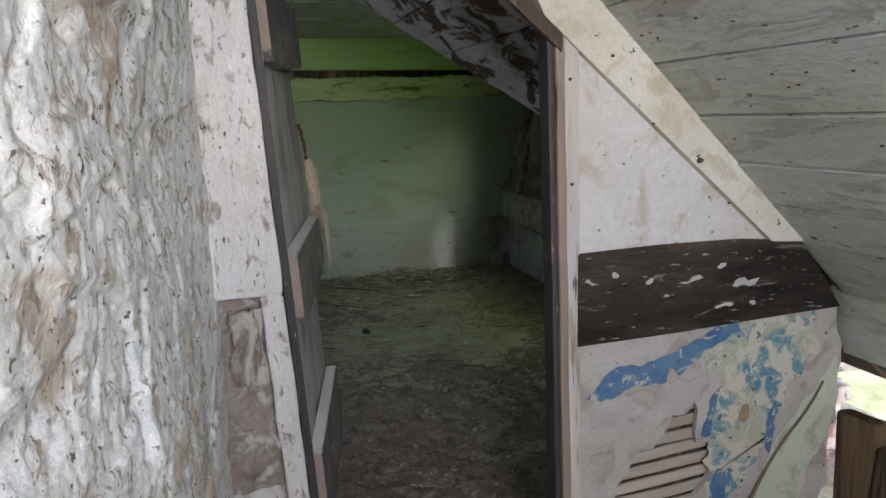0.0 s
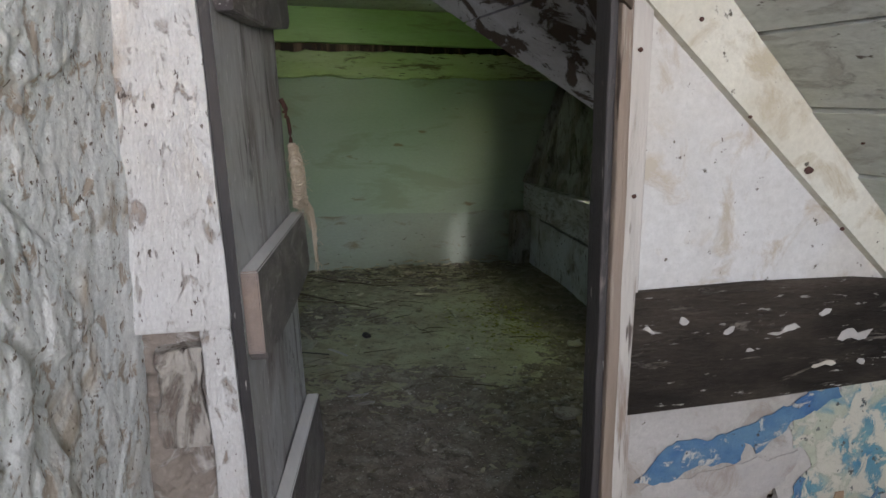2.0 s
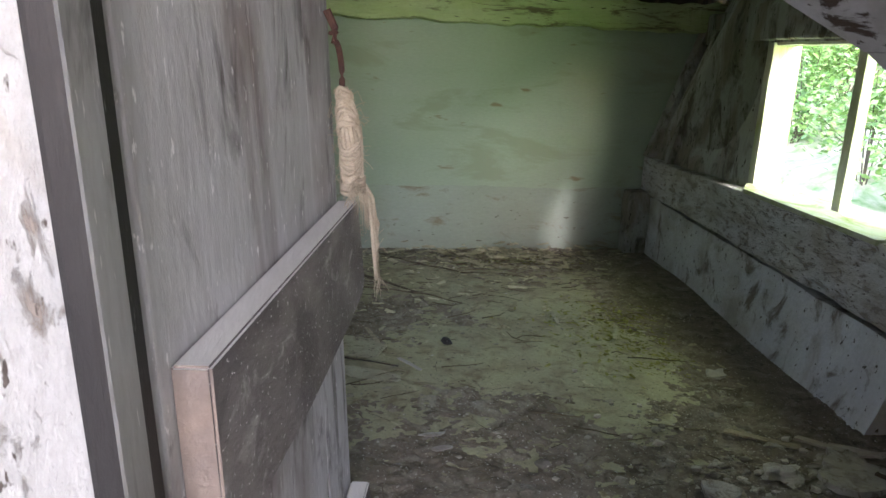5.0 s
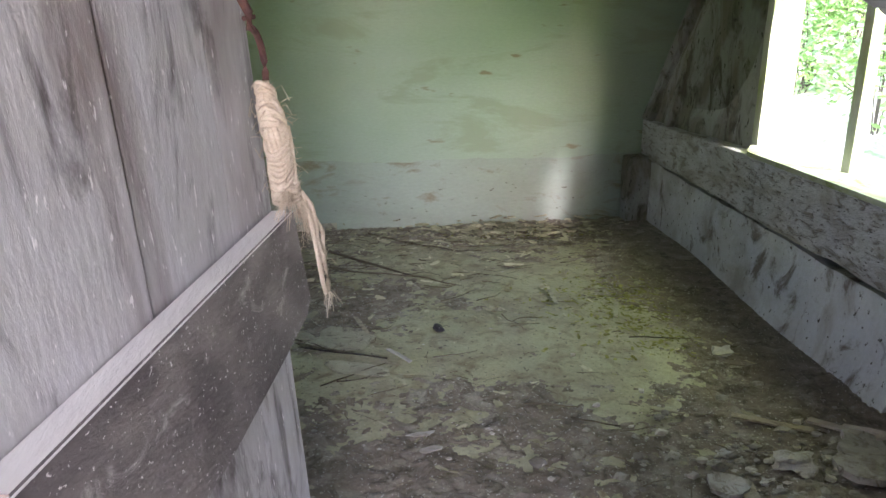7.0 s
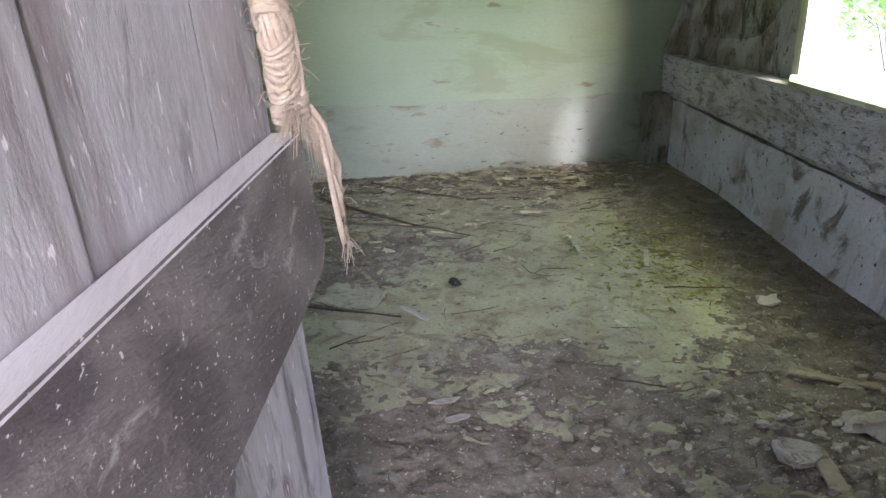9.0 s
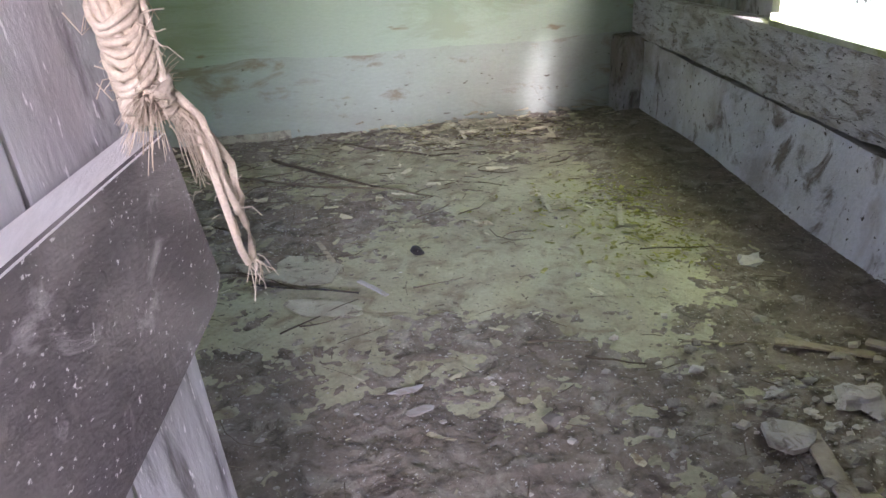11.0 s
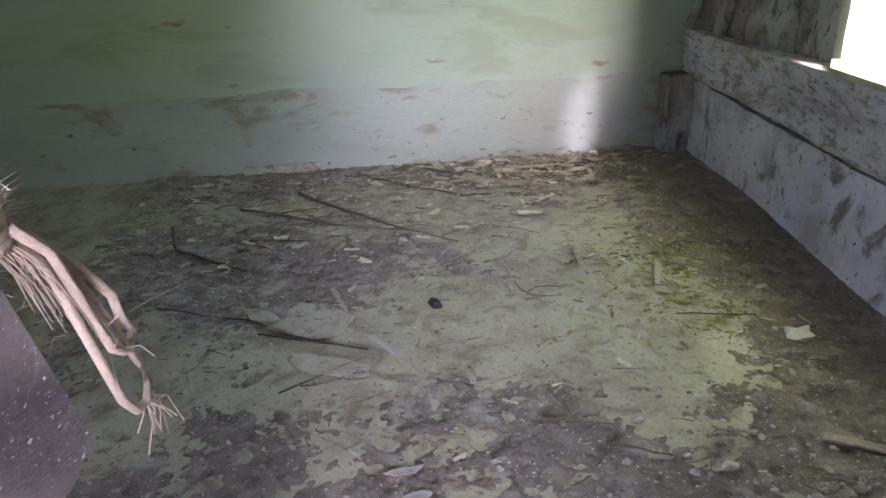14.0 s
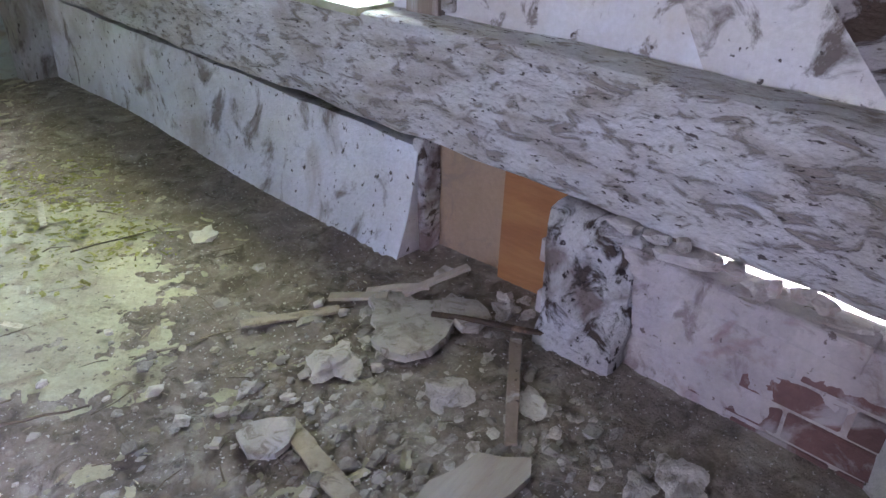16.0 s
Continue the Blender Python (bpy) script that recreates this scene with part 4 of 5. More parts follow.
for z0, z1 in ((0.785, 0.997), (1.50, 1.72), (0.14, 0.41)):
    bm = bmesh.new()
    prism(bm, [(0.022, -0.040, z0 + 0.03), (0.05, -0.040, z0 + 0.004), (0.36, -0.040, z0), (0.60, -0.040, z0 + 0.012), (0.748, -0.040, z0 + 0.024), (0.781, -0.040, z0 + 0.045), (0.742, -0.040, z1), (0.022, -0.040, z1 - 0.006)], (0, 0.038, 0))
    bmesh.ops.bevel(bm, geom=list(bm.edges), offset=0.003, segments=2, affect="EDGES")
    bm.normal_update()
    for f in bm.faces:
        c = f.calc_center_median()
        # upward faces take the dust colour with the top light painted in
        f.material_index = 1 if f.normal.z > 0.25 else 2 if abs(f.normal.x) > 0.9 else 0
    ledge = part("batten", bm, [M_BATTEN, M_DUST_LIT, M_ENDGRAIN], DOOR, "dark batten, its top paled for dust and light from above")
# iron hook near the free edge, with its staple
bm = bmesh.new()
tube(bm, [(0.722, -0.004, 1.33), (0.724, -0.016, 1.30), (0.726, -0.014, 1.275)], 0.007, 7)
tube(bm, [(0.724, -0.008, 1.292), (0.757, -0.012, 1.294)], 0.004, 6)
part("staple", bm, M_RUST, DOOR, "rusty iron staple")
bm = bmesh.new()
tube(bm, [(0.726 + 0.042 * math.sin(a), -0.016, 1.278 - 0.045 + 0.045 * math.cos(a) - 0.018 * a / 3) for a in [0.1 + 0.28 * i for i in range(11)]], 0.0055, 7)
part("hook", bm, M_RUST, DOOR, "rusty iron hook")


# ---- the coiled rope hung on the hook ----
ROPE = empty("rope", DOOR.matrix_world @ Matrix.Translation((0.737, -0.030, 1.026)), "hank of frayed sisal rope hung on the door hook", "rope")


def strand(points, radius=0.0035, sides=5, name="strand", taper=1.0):
    bm = bmesh.new()
    tube(bm, points, radius, sides, taper)
    return part(name, bm, M_ROPE, ROPE, smooth=True)


def hank_axis(s):
    """The middle of the hank, from its top (0) to the knot (1)."""
    return Vector((-0.034 * (1 - s), -0.004 * math.sin(math.pi * s), 0.176 * (1 - s)))


def hank_radius(s):
    return 0.0065 + 0.0135 * math.sin(math.pi * (0.06 + s * 0.80)) ** 0.9


for k in range(10):  # lengthwise cords of the hank
    a = 2 * math.pi * k / 10
    strand([hank_axis(i / 14) + Vector((math.cos(a + i * 0.09), 0.78 * math.sin(a + i * 0.09), 0)) * (hank_radius(i / 14) - 0.004) for i in range(15)], 0.0048, 7, "cord")
rng = random.Random(17)
for k in range(17):  # the cord wound slantwise round it, crossing near the middle
    s = 0.10 + 0.046 * k + rng.gauss(0, 0.006)
    steep = (0.016 if k < 9 else -0.017) + rng.gauss(0, 0.004)
    off = rng.gauss(0, 0.0012)
    pts = []
    for i in range(21):
        a = 2 * math.pi * i / 20
        c = hank_axis(s)
        r = hank_radius(s) + 0.0022 + off
        pts.append((c.x + r * math.cos(a), c.y + 0.80 * r * math.sin(a), c.z - steep * math.cos(a) + 0.002 * math.sin(3 * a + k)))
    strand(pts, 0.0035 + 0.0006 * rng.random(), 7, "winding")
for k in range(3):  # the standing cord along the edge of the hank
    strand([hank_axis(i / 8) + Vector((hank_radius(i / 8) * (0.94 - 0.22 * k), -0.010 - 0.004 * k, 0.004 * math.sin(i + k))) for i in range(3, 9)], 0.0042, 7, "cord")
bm = bmesh.new()
lump(bm, (0.002, -0.004, 0.002), (0.024, 0.020, 0.015), 2.2, 0.45, 3)
part("knot", bm, M_ROPE, ROPE, "tied knot", smooth=True)
for k in range(4):  # turns of cord that tie the knot
    pts = []
    for i in range(15):
        a = 2 * math.pi * i / 14
        pts.append((0.001 + 0.024 * math.cos(a), -0.003 + 0.020 * math.sin(a), 0.010 - 0.007 * k + (0.007 - 0.003 * k) * math.cos(a + k)))
    strand(pts, 0.0040, 7, "knot_turn")
rng = random.Random(7)
for side, n, reach, droop in ((-1, 60, 0.062, -0.45), (1, 40, 0.034, 0.35)):  # frayed tassels either side of the knot
    for k in range(n):
        ln = reach * rng.uniform(0.6, 1.05)
        dz, dy = droop + rng.gauss(0, 0.20), rng.gauss(-0.15, 0.22)
        root = Vector((0.014 * side, -0.008 + rng.gauss(0, 0.003), 0.004 + rng.gauss(0, 0.004)))
        tip = root + Vector((side * ln * 0.92, dy * ln, dz * ln))
        strand([root, root.lerp(tip, 0.5) + Vector((0, -0.003, 0.006)), tip], 0.0006, 4, "fibre", 0.5)
for k in range(70):  # the frayed bunch hanging from the knot
    o = Vector((rng.gauss(0, 0.006), rng.gauss(0, 0.004), 0))
    ln = rng.uniform(0.04, 0.10)
    slope = 0.42 + rng.gauss(0, 0.04)
    strand([(o.x * 0.6 + 0.010, -0.012 + o.y * 0.5, -0.004), (o.x + 0.010 + slope * ln * 0.5, -0.022 + o.y, -ln * 0.5), (o.x * 1.3 + 0.010 + slope * ln, -0.020 + o.y * 1.2, -ln)], 0.0007, 4, "fibre", 0.6)
for k in range(2):  # the hanging loops of cord
    e, f = 0.006 * k, 1 - 0.28 * k
    strand([(0.016, -0.016 - e, -0.002), (0.034, -0.026 - e, -0.040 * f), (0.044, -0.028 - e, -0.090 * f), (0.056 + e, -0.028, -0.140 * f), (0.066, -0.028 - e, -0.180 * f), (0.084 + e, -0.026, -0.204 * f), (0.100, -0.026, -0.206 * f),
            (0.111, -0.026, -0.192 * f), (0.106 - e, -0.026, -0.168 * f), (0.088, -0.026 - e, -0.128 * f), (0.070, -0.024, -0.080 * f), (0.056, -0.020, -0.040), (0.026, -0.012, 0.002)], 0.0042, 7, "loop")
for k in range(16):
    p = Vector((0.102 + rng.gauss(0, 0.006), -0.026, -0.205))
    strand([p, p + Vector((rng.gauss(0.008, 0.006), rng.gauss(0, 0.005), -0.014)), p + Vector((rng.gauss(0.012, 0.010), rng.gauss(0, 0.008), -0.020 - 0.030 * rng.random()))], 0.0007, 3, "fibre")
for k in range(130):  # stray fibres
    s = rng.random()
    c = hank_axis(min(1.0, s * 1.5)) + (Vector((0.09, -0.02, -0.15)) * max(0.0, s * 1.5 - 1) * 2)
    a = rng.uniform(0, 6.28)
    ln = rng.uniform(0.008, 0.026)
    r = hank_radius(min(1.0, s * 1.5))
    p = c + Vector((r * math.cos(a), 0.8 * r * math.sin(a), 0))
    strand([p, p + Vector((math.cos(a) * ln * 0.6, math.sin(a) * ln * 0.6, rng.uniform(-0.4, 0.5) * ln)), p + Vector((math.cos(a) * ln, math.sin(a) * ln, rng.uniform(-0.9, 0.6) * ln))], 0.0006, 3, "fibre")

# ---- outside: bank and shrubs ----
def bank(p, s, t):
    d = max(0.0, p.x - 4.2)
    return -0.10 + 0.20 * min(d, 2.2) + 0.55 * max(0.0, min(d - 2.2, 7)) + 0.25 * noise.noise(p * 0.7) + 0.06 * noise.noise(p * 3)


structure("ground", sheet((2.75, -12, -0.25), (14, 0, 0), (0, 32, 0), 80, 120, bank), M_GROUND, "bright sandy bank rising behind the house", "ground", smooth=True)
structure("ground_far", sheet((-150, -150, -0.7), (300, 0, 0), (0, 300, 0), 8, 8), M_GROUND, "open ground around the house", "ground")


def ground_z(x, y):
    p = Vector((x, y, -0.25))
    return -0.25 + bank(p, 0, 0)


def shrub(at, spread, height, leaves, seed):
    rng = random.Random(seed)
    ob = empty("shrub", Matrix.Translation(at), "leafy green shrub on the bank", "shrub", "shrubs on the bank")
    bm = bmesh.new()
    tips = []
    for k in range(9):
        a, r = rng.uniform(0, 6.28), spread * rng.uniform(0.3, 1.0)
        tip = Vector((r * math.cos(a), r * math.sin(a), height * rng.uniform(0.5, 1.0)))
        tube(bm, [(0, 0, -0.3), tip * 0.4 + Vector((0, 0, height * 0.12)), tip], 0.011, 5, 0.3)
        tips.append(tip)
    part("stem", bm, M_STEM, ob)
    bm = bmesh.new()
    for k in range(leaves):
        c = rng.choice(tips) * rng.uniform(0.55, 1.1) + Vector((rng.gauss(0, 0.24), rng.gauss(0, 0.24), rng.gauss(0, 0.2))) * spread
        q = Euler((rng.uniform(-0.9, 0.9), rng.uniform(-0.9, 0.9), rng.uniform(0, 6.28))).to_matrix()
        ln = rng.uniform(0.05, 0.11)
        pts = [q @ Vector(p) * ln + c for p in ((0, -0.5, 0), (0.28, -0.1, 0.06), (0.2, 0.3, 0.05), (0, 0.55, 0), (-0.2, 0.3, 0.05), (-0.28, -0.1, 0.06))]
        vs = [bm.verts.new(p) for p in pts]
        bm.faces.new((vs[0], vs[1], vs[2], vs[3]))
        bm.faces.new((vs[0], vs[3], vs[4], vs[5]))
    part("crown", bm, M_LEAF, ob)
    return ob


rng = random.Random(3)
for k in range(26):
    x, y = rng.uniform(5.6, 9.0), rng.uniform(4.5, 13.0)
    shrub((x, y, ground_z(x, y)), rng.uniform(0.5, 0.9), rng.uniform(0.8, 1.7), 1100, 40 + k)

# ---- things lying about in the inner room ----
def far_density(x, y):
    """How thickly the dirt lies: along the right wall, at the far end, on the far left, in from the doorway and round the hole."""
    wall = beam_x(y) - x
    d = 0.98 - wall * 1.32
    d = max(d, 0.50 - (6.2 - y) * 0.62)
    d = max(d, 0.46 - math.hypot((x + 0.1) * 0.45, (y - 5.0) * 0.36))
    d = max(d, 0.72 - math.hypot((x - 0.50) * 0.80, (y - 3.0) * 0.55) * 0.85)
    d = max(d, 0.75 - math.hypot(x - 1.95, (y - 2.95) * 0.8) * 0.70)
    return d


def dirt_push(p, s, t):
    n = 0.75 * noise.noise(p * 3.0) + 0.65 * noise.noise(p * 8.0) + 0.70 * noise.noise(p * 21) + 0.55 * noise.noise(p * 48)
    h = far_density(p.x, p.y) + 0.34 * n - 0.26
    return max(-0.012, min(0.020, 0.040 * h)) + 0.003 * noise.noise(p * 60)


bm = sheet((-0.6, 2.0, 0.002), (3.05, 0, 0), (0, 4.22, 0), 380, 520, dirt_push)
tagged(finish("dirt", bm, M_DIRT, smooth=True), "brown crumbly dirt lying in patches on the floor", "dirt", kind="stuff")

rng = random.Random(11)


def scatter(n, spread=1.0, seed=1):
    """Places on the inner floor, thicker where the dirt is thick."""
    r = random.Random(seed)
    out = []
    while len(out) < n:
        x, y = r.uniform(-0.6, 2.32), r.uniform(2.1, 6.17)
        if x < beam_x(y) - 0.05 and r.random() < 0.10 * spread + max(0, far_density(x, y)) * 1.5:
            out.append((x, y, r))
    return out


specs = []
for k, (x, y, r) in enumerate(scatter(3600, 1.0, 5)):
    s = 0.0022 + 0.010 * r.random() ** 6
    specs.append(((x, y, s * 0.4 + 0.008), (s * r.uniform(0.8, 1.7), s * r.uniform(0.6, 1.2), s * 0.5), k * 0.37))
crumbs("crumbs", specs, M_CRUMB, "small crumbs of plaster and earth on the floor", "rubble")


def flake(bm, x, y, size, r, lift=0.004):
    """A curled scrap of paper, bark or paint."""
    a0, curl = r.uniform(0, 6.28), r.uniform(-1.2, 1.6)
    ca, sa = math.cos(a0), math.sin(a0)
    ln, wd = size * r.uniform(0.7, 1.6), size * r.uniform(0.25, 0.7)
    rows = []
    for i in range(4):
        u = i / 3 - 0.5
        row = []
        for j in range(3):
            v = (j / 2 - 0.5) * (1 - 0.5 * abs(u) + r.uniform(-0.25, 0.25))
            px, py = u * ln + r.uniform(-0.08, 0.08) * size, v * wd
            row.append(bm.verts.new((x + ca * px - sa * py, y + sa * px + ca * py, lift + curl * size * (v * v * 0.8 + u * u * 0.35) * 0.6 + 0.003 * r.random())))
        rows.append(row)
    for a, b in zip(rows, rows[1:]):
        for j in range(2):
            bm.faces.new((a[j], a[j + 1], b[j + 1], b[j]))


bm = bmesh.new()
for x, y, r in scatter(620, 1.2, 8):
    flake(bm, x, y, 0.008 + 0.034 * r.random() ** 2, r, 0.012)
r = random.Random(21)
for k in range(300):  # the heap against the far wall
    x = 1.45 + r.gauss(0, 0.42)
    y = 6.16 - abs(r.gauss(0, 0.24))
    if -0.4 < x < 2.3:
        flake(bm, x, y, 0.03 + 0.07 * r.random() ** 1.5, r, 0.014 + 0.07 * r.random() * max(0, 1 - (6.2 - y) * 4))
for k in range(420):  # leaves and bark spread over the far left of the floor
    x, y = r.uniform(-0.5, 1.5), 6.1 - abs(r.gauss(0, 0.75))
    if y > 3.9:
        flake(bm, x, y, 0.02 + 0.07 * r.random() ** 2, r, 0.012)
tagged(finish("flakes", bm, M_FLAKE), "curled scraps of old paper and bark on the floor", "debris", kind="stuff")
bm = bmesh.new()
for x, y, r in scatter(340, 1.0, 9):
    a, ln = r.uniform(0, 6.28), 0.02 + 0.07 * r.random() ** 2
    d = Vector((math.cos(a), math.sin(a), 0)) * ln
    p = Vector((x, y, 0.012))
    tube(bm, [p - d * 0.5, p + Vector((r.gauss(0, 0.003), r.gauss(0, 0.003), 0.003 * r.random())), p + d * 0.5], 0.0011 + 0.001 * r.random(), 4, 0.6)
tagged(finish("splinters", bm, M_STRAW), "straw and pale splinters on the floor", "debris", kind="stuff")
bm = bmesh.new()
for x, y, r in scatter(420, 0.8, 19):
    a, ln = r.uniform(0, 6.28), 0.02 + 0.10 * r.random() ** 2
    d = Vector((math.cos(a), math.sin(a), 0)) * ln
    p = Vector((x, y, 0.013))
    tube(bm, [p - d * 0.5, p + Vector((r.gauss(0, 0.006), r.gauss(0, 0.006), 0.004 * r.random())), p + d * 0.5], 0.0012 + 0.0012 * r.random(), 4, 0.6)
r = random.Random(88)
for k in range(150):  # longer stalks toward the far end
    x, y = r.uniform(-0.5, 1.9), 6.1 - abs(r.gauss(0, 0.8))
    a, ln, bend = r.uniform(-0.9, 0.6), 0.06 + 0.16 * r.random() ** 2, r.gauss(0, 0.25)
    d, n = Vector((math.cos(a), math.sin(a), 0)) * ln, Vector((-math.sin(a), math.cos(a), 0)) * ln * bend
    p = Vector((x, y, 0.014))
    tube(bm, [p - d * 0.5, p - d * 0.2 + n * 0.7 + Vector((0, 0, 0.006 * r.random())), p + d * 0.15 + n * 0.8, p + d * 0.5], 0.0016 + 0.0018 * r.random(), 4, 0.5)
tagged(finish("fine_twigs", bm, M_TWIG), "fine dark twigs and stalks on the floor", "debris", kind="stuff")


bm = bmesh.new()
r = random.Random(63)
MOSS = ((1.74, 4.55, 0.10, 0.16), (1.76, 4.88, 0.12, 0.14), (1.70, 4.28, 0.12, 0.12), (1.45, 5.95, 0.30, 0.10), (1.55, 4.7, 0.15, 0.25))
for k in range(900):  # thin moss and yellowed scraps
    cx, cy, sx, sy = r.choice(MOSS)
    flake(bm, cx + r.gauss(0, sx), cy + r.gauss(0, sy), 0.008 + 0.026 * r.random() ** 2, r, 0.010)
tagged(finish("moss", bm, M_MOSS), "olive moss and yellowed scraps in patches on the floor", "moss", kind="stuff")


def twig(points, radius, label="thin dry dark twig lying on the floor", material=None):
    bm = bmesh.new()
    pts = []
    for (a, b) in zip(points, points[1:]):
        for i in range(4):
            s = i / 4
            pts.append(Vector((a[0] + (b[0] - a[0]) * s, a[1] + (b[1] - a[1]) * s, 0.012 + radius)) + noise.noise_vector(Vector((a[0] * 5 + i, a[1] * 7, 1))) * 0.012)
    pts.append(Vector((points[-1][0], points[-1][1], 0.012 + radius)))
    for p in pts:
        p.z = max(0.006 + radius, p.z)
    tube(bm, pts, radius, 6, 0.5)
    return tagged(finish("twig", bm, material or M_TWIG), label, "twig", "twigs on the floor")


twig([(0.25, 5.78), (0.55, 5.42), (0.76, 5.20)], 0.009)
twig([(-0.02, 5.62), (0.45, 5.33), (0.78, 5.19), (0.96, 5.04)], 0.0065)
twig([(0.55, 6.05), (0.80, 5.80)], 0.006)
twig([(0.80, 5.80), (1.05, 5.62), (1.20, 5.60)], 0.006)
twig([(-0.30, 5.44), (-0.22, 5.15), (0.10, 4.90)], 0.008)
twig([(-0.17, 4.64), (0.16, 4.50), (0.36, 4.33), (0.56, 4.25)], 0.003)
twig([(0.15, 5.52), (0.45, 5.60)], 0.004)
twig([(0.30, 4.05), (0.55, 4.20)], 0.003)
twig([(1.02, 3.82), (1.20, 3.76)], 0.004)
twig([(1.60, 4.30), (1.85, 4.25)], 0.003)
twig([(1.15, 3.70), (1.30, 3.62)], 0.004)
twig([(1.77, 3.62), (1.95, 3.48)], 0.004)
twig([(1.45, 3.70), (1.68, 3.62)], 0.004, "thin brown stalk lying on the floor", M_STRAW)


def chunk(x, y, size, seed, flat=0.5, name="plaster_chunk", label="broken lump of pale plaster on the floor", material=None, z=0.0, turn=0.0):
    bm = bmesh.new()
    lump(bm, (0, 0, 0), (size, size * 0.75, size * flat * 0.7), seed, 0.75, 3, True)
    low = min(v.co.z for v in bm.verts)
    ob = finish(name, bm, material or M_CHUNK)
    ob.matrix_world = pose(x, y, z - low - 0.004, 0, 0, turn)
    return tagged(ob, label, "rubble", "lumps of rubble by the hole")


def slab(x, y, w, d, h, turn, seed, material, name, label, z=0.014, tilt=0.0, group=""):
    """A broken flat piece."""
    bm = bmesh.new()
    rr = ragged(seed, 11, 0.35)
    prism(bm, [(w / 2 * rr[i] * math.cos(2 * math.pi * i / 11), d / 2 * rr[i] * math.sin(2 * math.pi * i / 11), 0) for i in range(11)], (0, 0, h))
    ob = finish(name, bm, material)
    ob.matrix_world = pose(x, y, z, tilt, 0, turn)
    return tagged(ob, label, "rubble", group)


def lathpiece(x0, y0, x1, y1, w, h, material, name="wood_scrap", label="broken wooden slat lying in the rubble", z0=0.012, z1=0.012):
    bm = bmesh.new()
    ln = math.hypot(x1 - x0, y1 - y0, z1 - z0)
    box(bm, (0, -w / 2, 0), (ln, w / 2, h), bevel=0.002, cuts=6)
    for v in bm.verts:
        v.co.y += 0.10 * w * noise.noise(v.co * 30)
        v.co.z += 0.006 * noise.noise(Vector((v.co.x * 6, x0 * 9, 0)))
    ob = finish(name, bm, material)
    ob.matrix_world = Matrix.Translation((x0, y0, z0)) @ Matrix.Rotation(math.atan2(y1 - y0, x1 - x0), 4, "Z") @ Matrix.Rotation(-math.asin((z1 - z0) / ln), 4, "Y")
    return tagged(ob, label, "slat", "slats in the rubble")


# black seed case, white stone, pale chips
bm = bmesh.new()
lump(bm, (0, 0, 0.016), (0.034, 0.017, 0.016), 3.3, 0.25, 3)
ob = finish("seed_case", bm, M_BLACK, smooth=True)
ob.matrix_world = pose(0.80, 4.505, 0.004, 0, 0, -58)
tagged(ob, "small dark oval seed case on the floor", "seed case")
chunk(1.915, 4.10, 0.050, 2.1, 0.6, "stone", "small white stone in the dirt", M_WHITE)
slab(0.640, 3.665, 0.085, 0.026, 0.004, 8, 3.1, M_OLDPAPER, "paint_chip", "pale chip of paint on the floor", group="paint chips")
slab(0.655, 3.570, 0.075, 0.030, 0.004, 14, 5.4, M_OLDPAPER, "paint_chip", "pale chip of paint on the floor", group="paint chips")
slab(0.38, 4.47, 0.27, 0.20, 0.004, -28, 6.6, M_DIRTPAPER, "paper_sheet", "crumpled torn sheet of paper on the floor")
slab(0.42, 4.18, 0.26, 0.11, 0.004, -30, 9.1, M_DIRTPAPER, "paper_sheet", "crumpled torn sheet of paper on the floor")
slab(0.20, 4.52, 0.15, 0.07, 0.007, -35, 2.6, M_DIRTPAPER, "paper_sheet", "grey scrap of paper on the floor")
lathpiece(0.20, 4.40, 0.56, 4.25, 0.008, 0.005, M_BLACK, "dark_strip", "thin dark strip lying on the floor")
lathpiece(0.565, 4.33, 0.65, 4.20, 0.018, 0.006, M_OLDPAPER, "grey_strip", "thin grey strip lying on the floor")
lathpiece(0.44, 4.70, 0.50, 4.46, 0.02, 0.005, M_STRAW, "paper_strip", "curled strip of paper on the floor")
lathpiece(1.40, 4.72, 1.42, 4.92, 0.018, 0.005, M_DIRTPAPER, "wood_strip", "pale strip of wood on the floor")
lathpiece(1.62, 4.52, 1.70, 4.72, 0.020, 0.006, M_DIRTPAPER, "wood_strip", "pale strip of wood on the floor")
lathpiece(-0.45, 4.42, -0.10, 4.88, 0.012, 0.006, M_STRAW, "wood_strip", "pale thin stick on the floor")
lathpiece(-0.075, 6.195, 0.35, 6.195, 0.014, 0.055, M_DIRTPAPER, "skirting_piece", "short piece of wooden skirting against the far wall", 0.002, 0.002)

# rubble by the hole under the beam
chunk(1.74, 3.33, 0.070, 1.1, 0.45, turn=20)
chunk(1.84, 3.07, 0.062, 4.4, 0.55, turn=-30)
chunk(1.94, 2.90, 0.058, 7.2, 0.45, turn=60)
chunk(1.56, 3.42, 0.030, 3.8, 0.6, turn=10)
chunk(1.62, 3.27, 0.026, 8.1, 0.6)
chunk(1.95, 2.57, 0.060, 5.7, 0.4, turn=15)
chunk(1.88, 2.62, 0.045, 6.1, 0.4, turn=45)
chunk(2.20, 3.16, 0.045, 9.3, 0.7)
chunk(2.15, 3.30, 0.035, 2.9, 0.7)
chunk(1.72, 2.90, 0.040, 1.9, 0.5)
chunk(2.25, 3.20, 0.034, 3.3, 0.8)
chunk(2.22, 3.11, 0.030, 6.9, 0.8)
chunk(2.28, 3.15, 0.026, 4.2, 0.9)
chunk(2.24, 3.40, 0.040, 5.2, 0.8)
slab(1.99, 3.38, 0.16, 0.13, 0.02, 40, 2.2, M_CHUNK, "plaster_slab", "flat broken plaster slab in the rubble", tilt=6, z=0.02, group="plaster slabs")
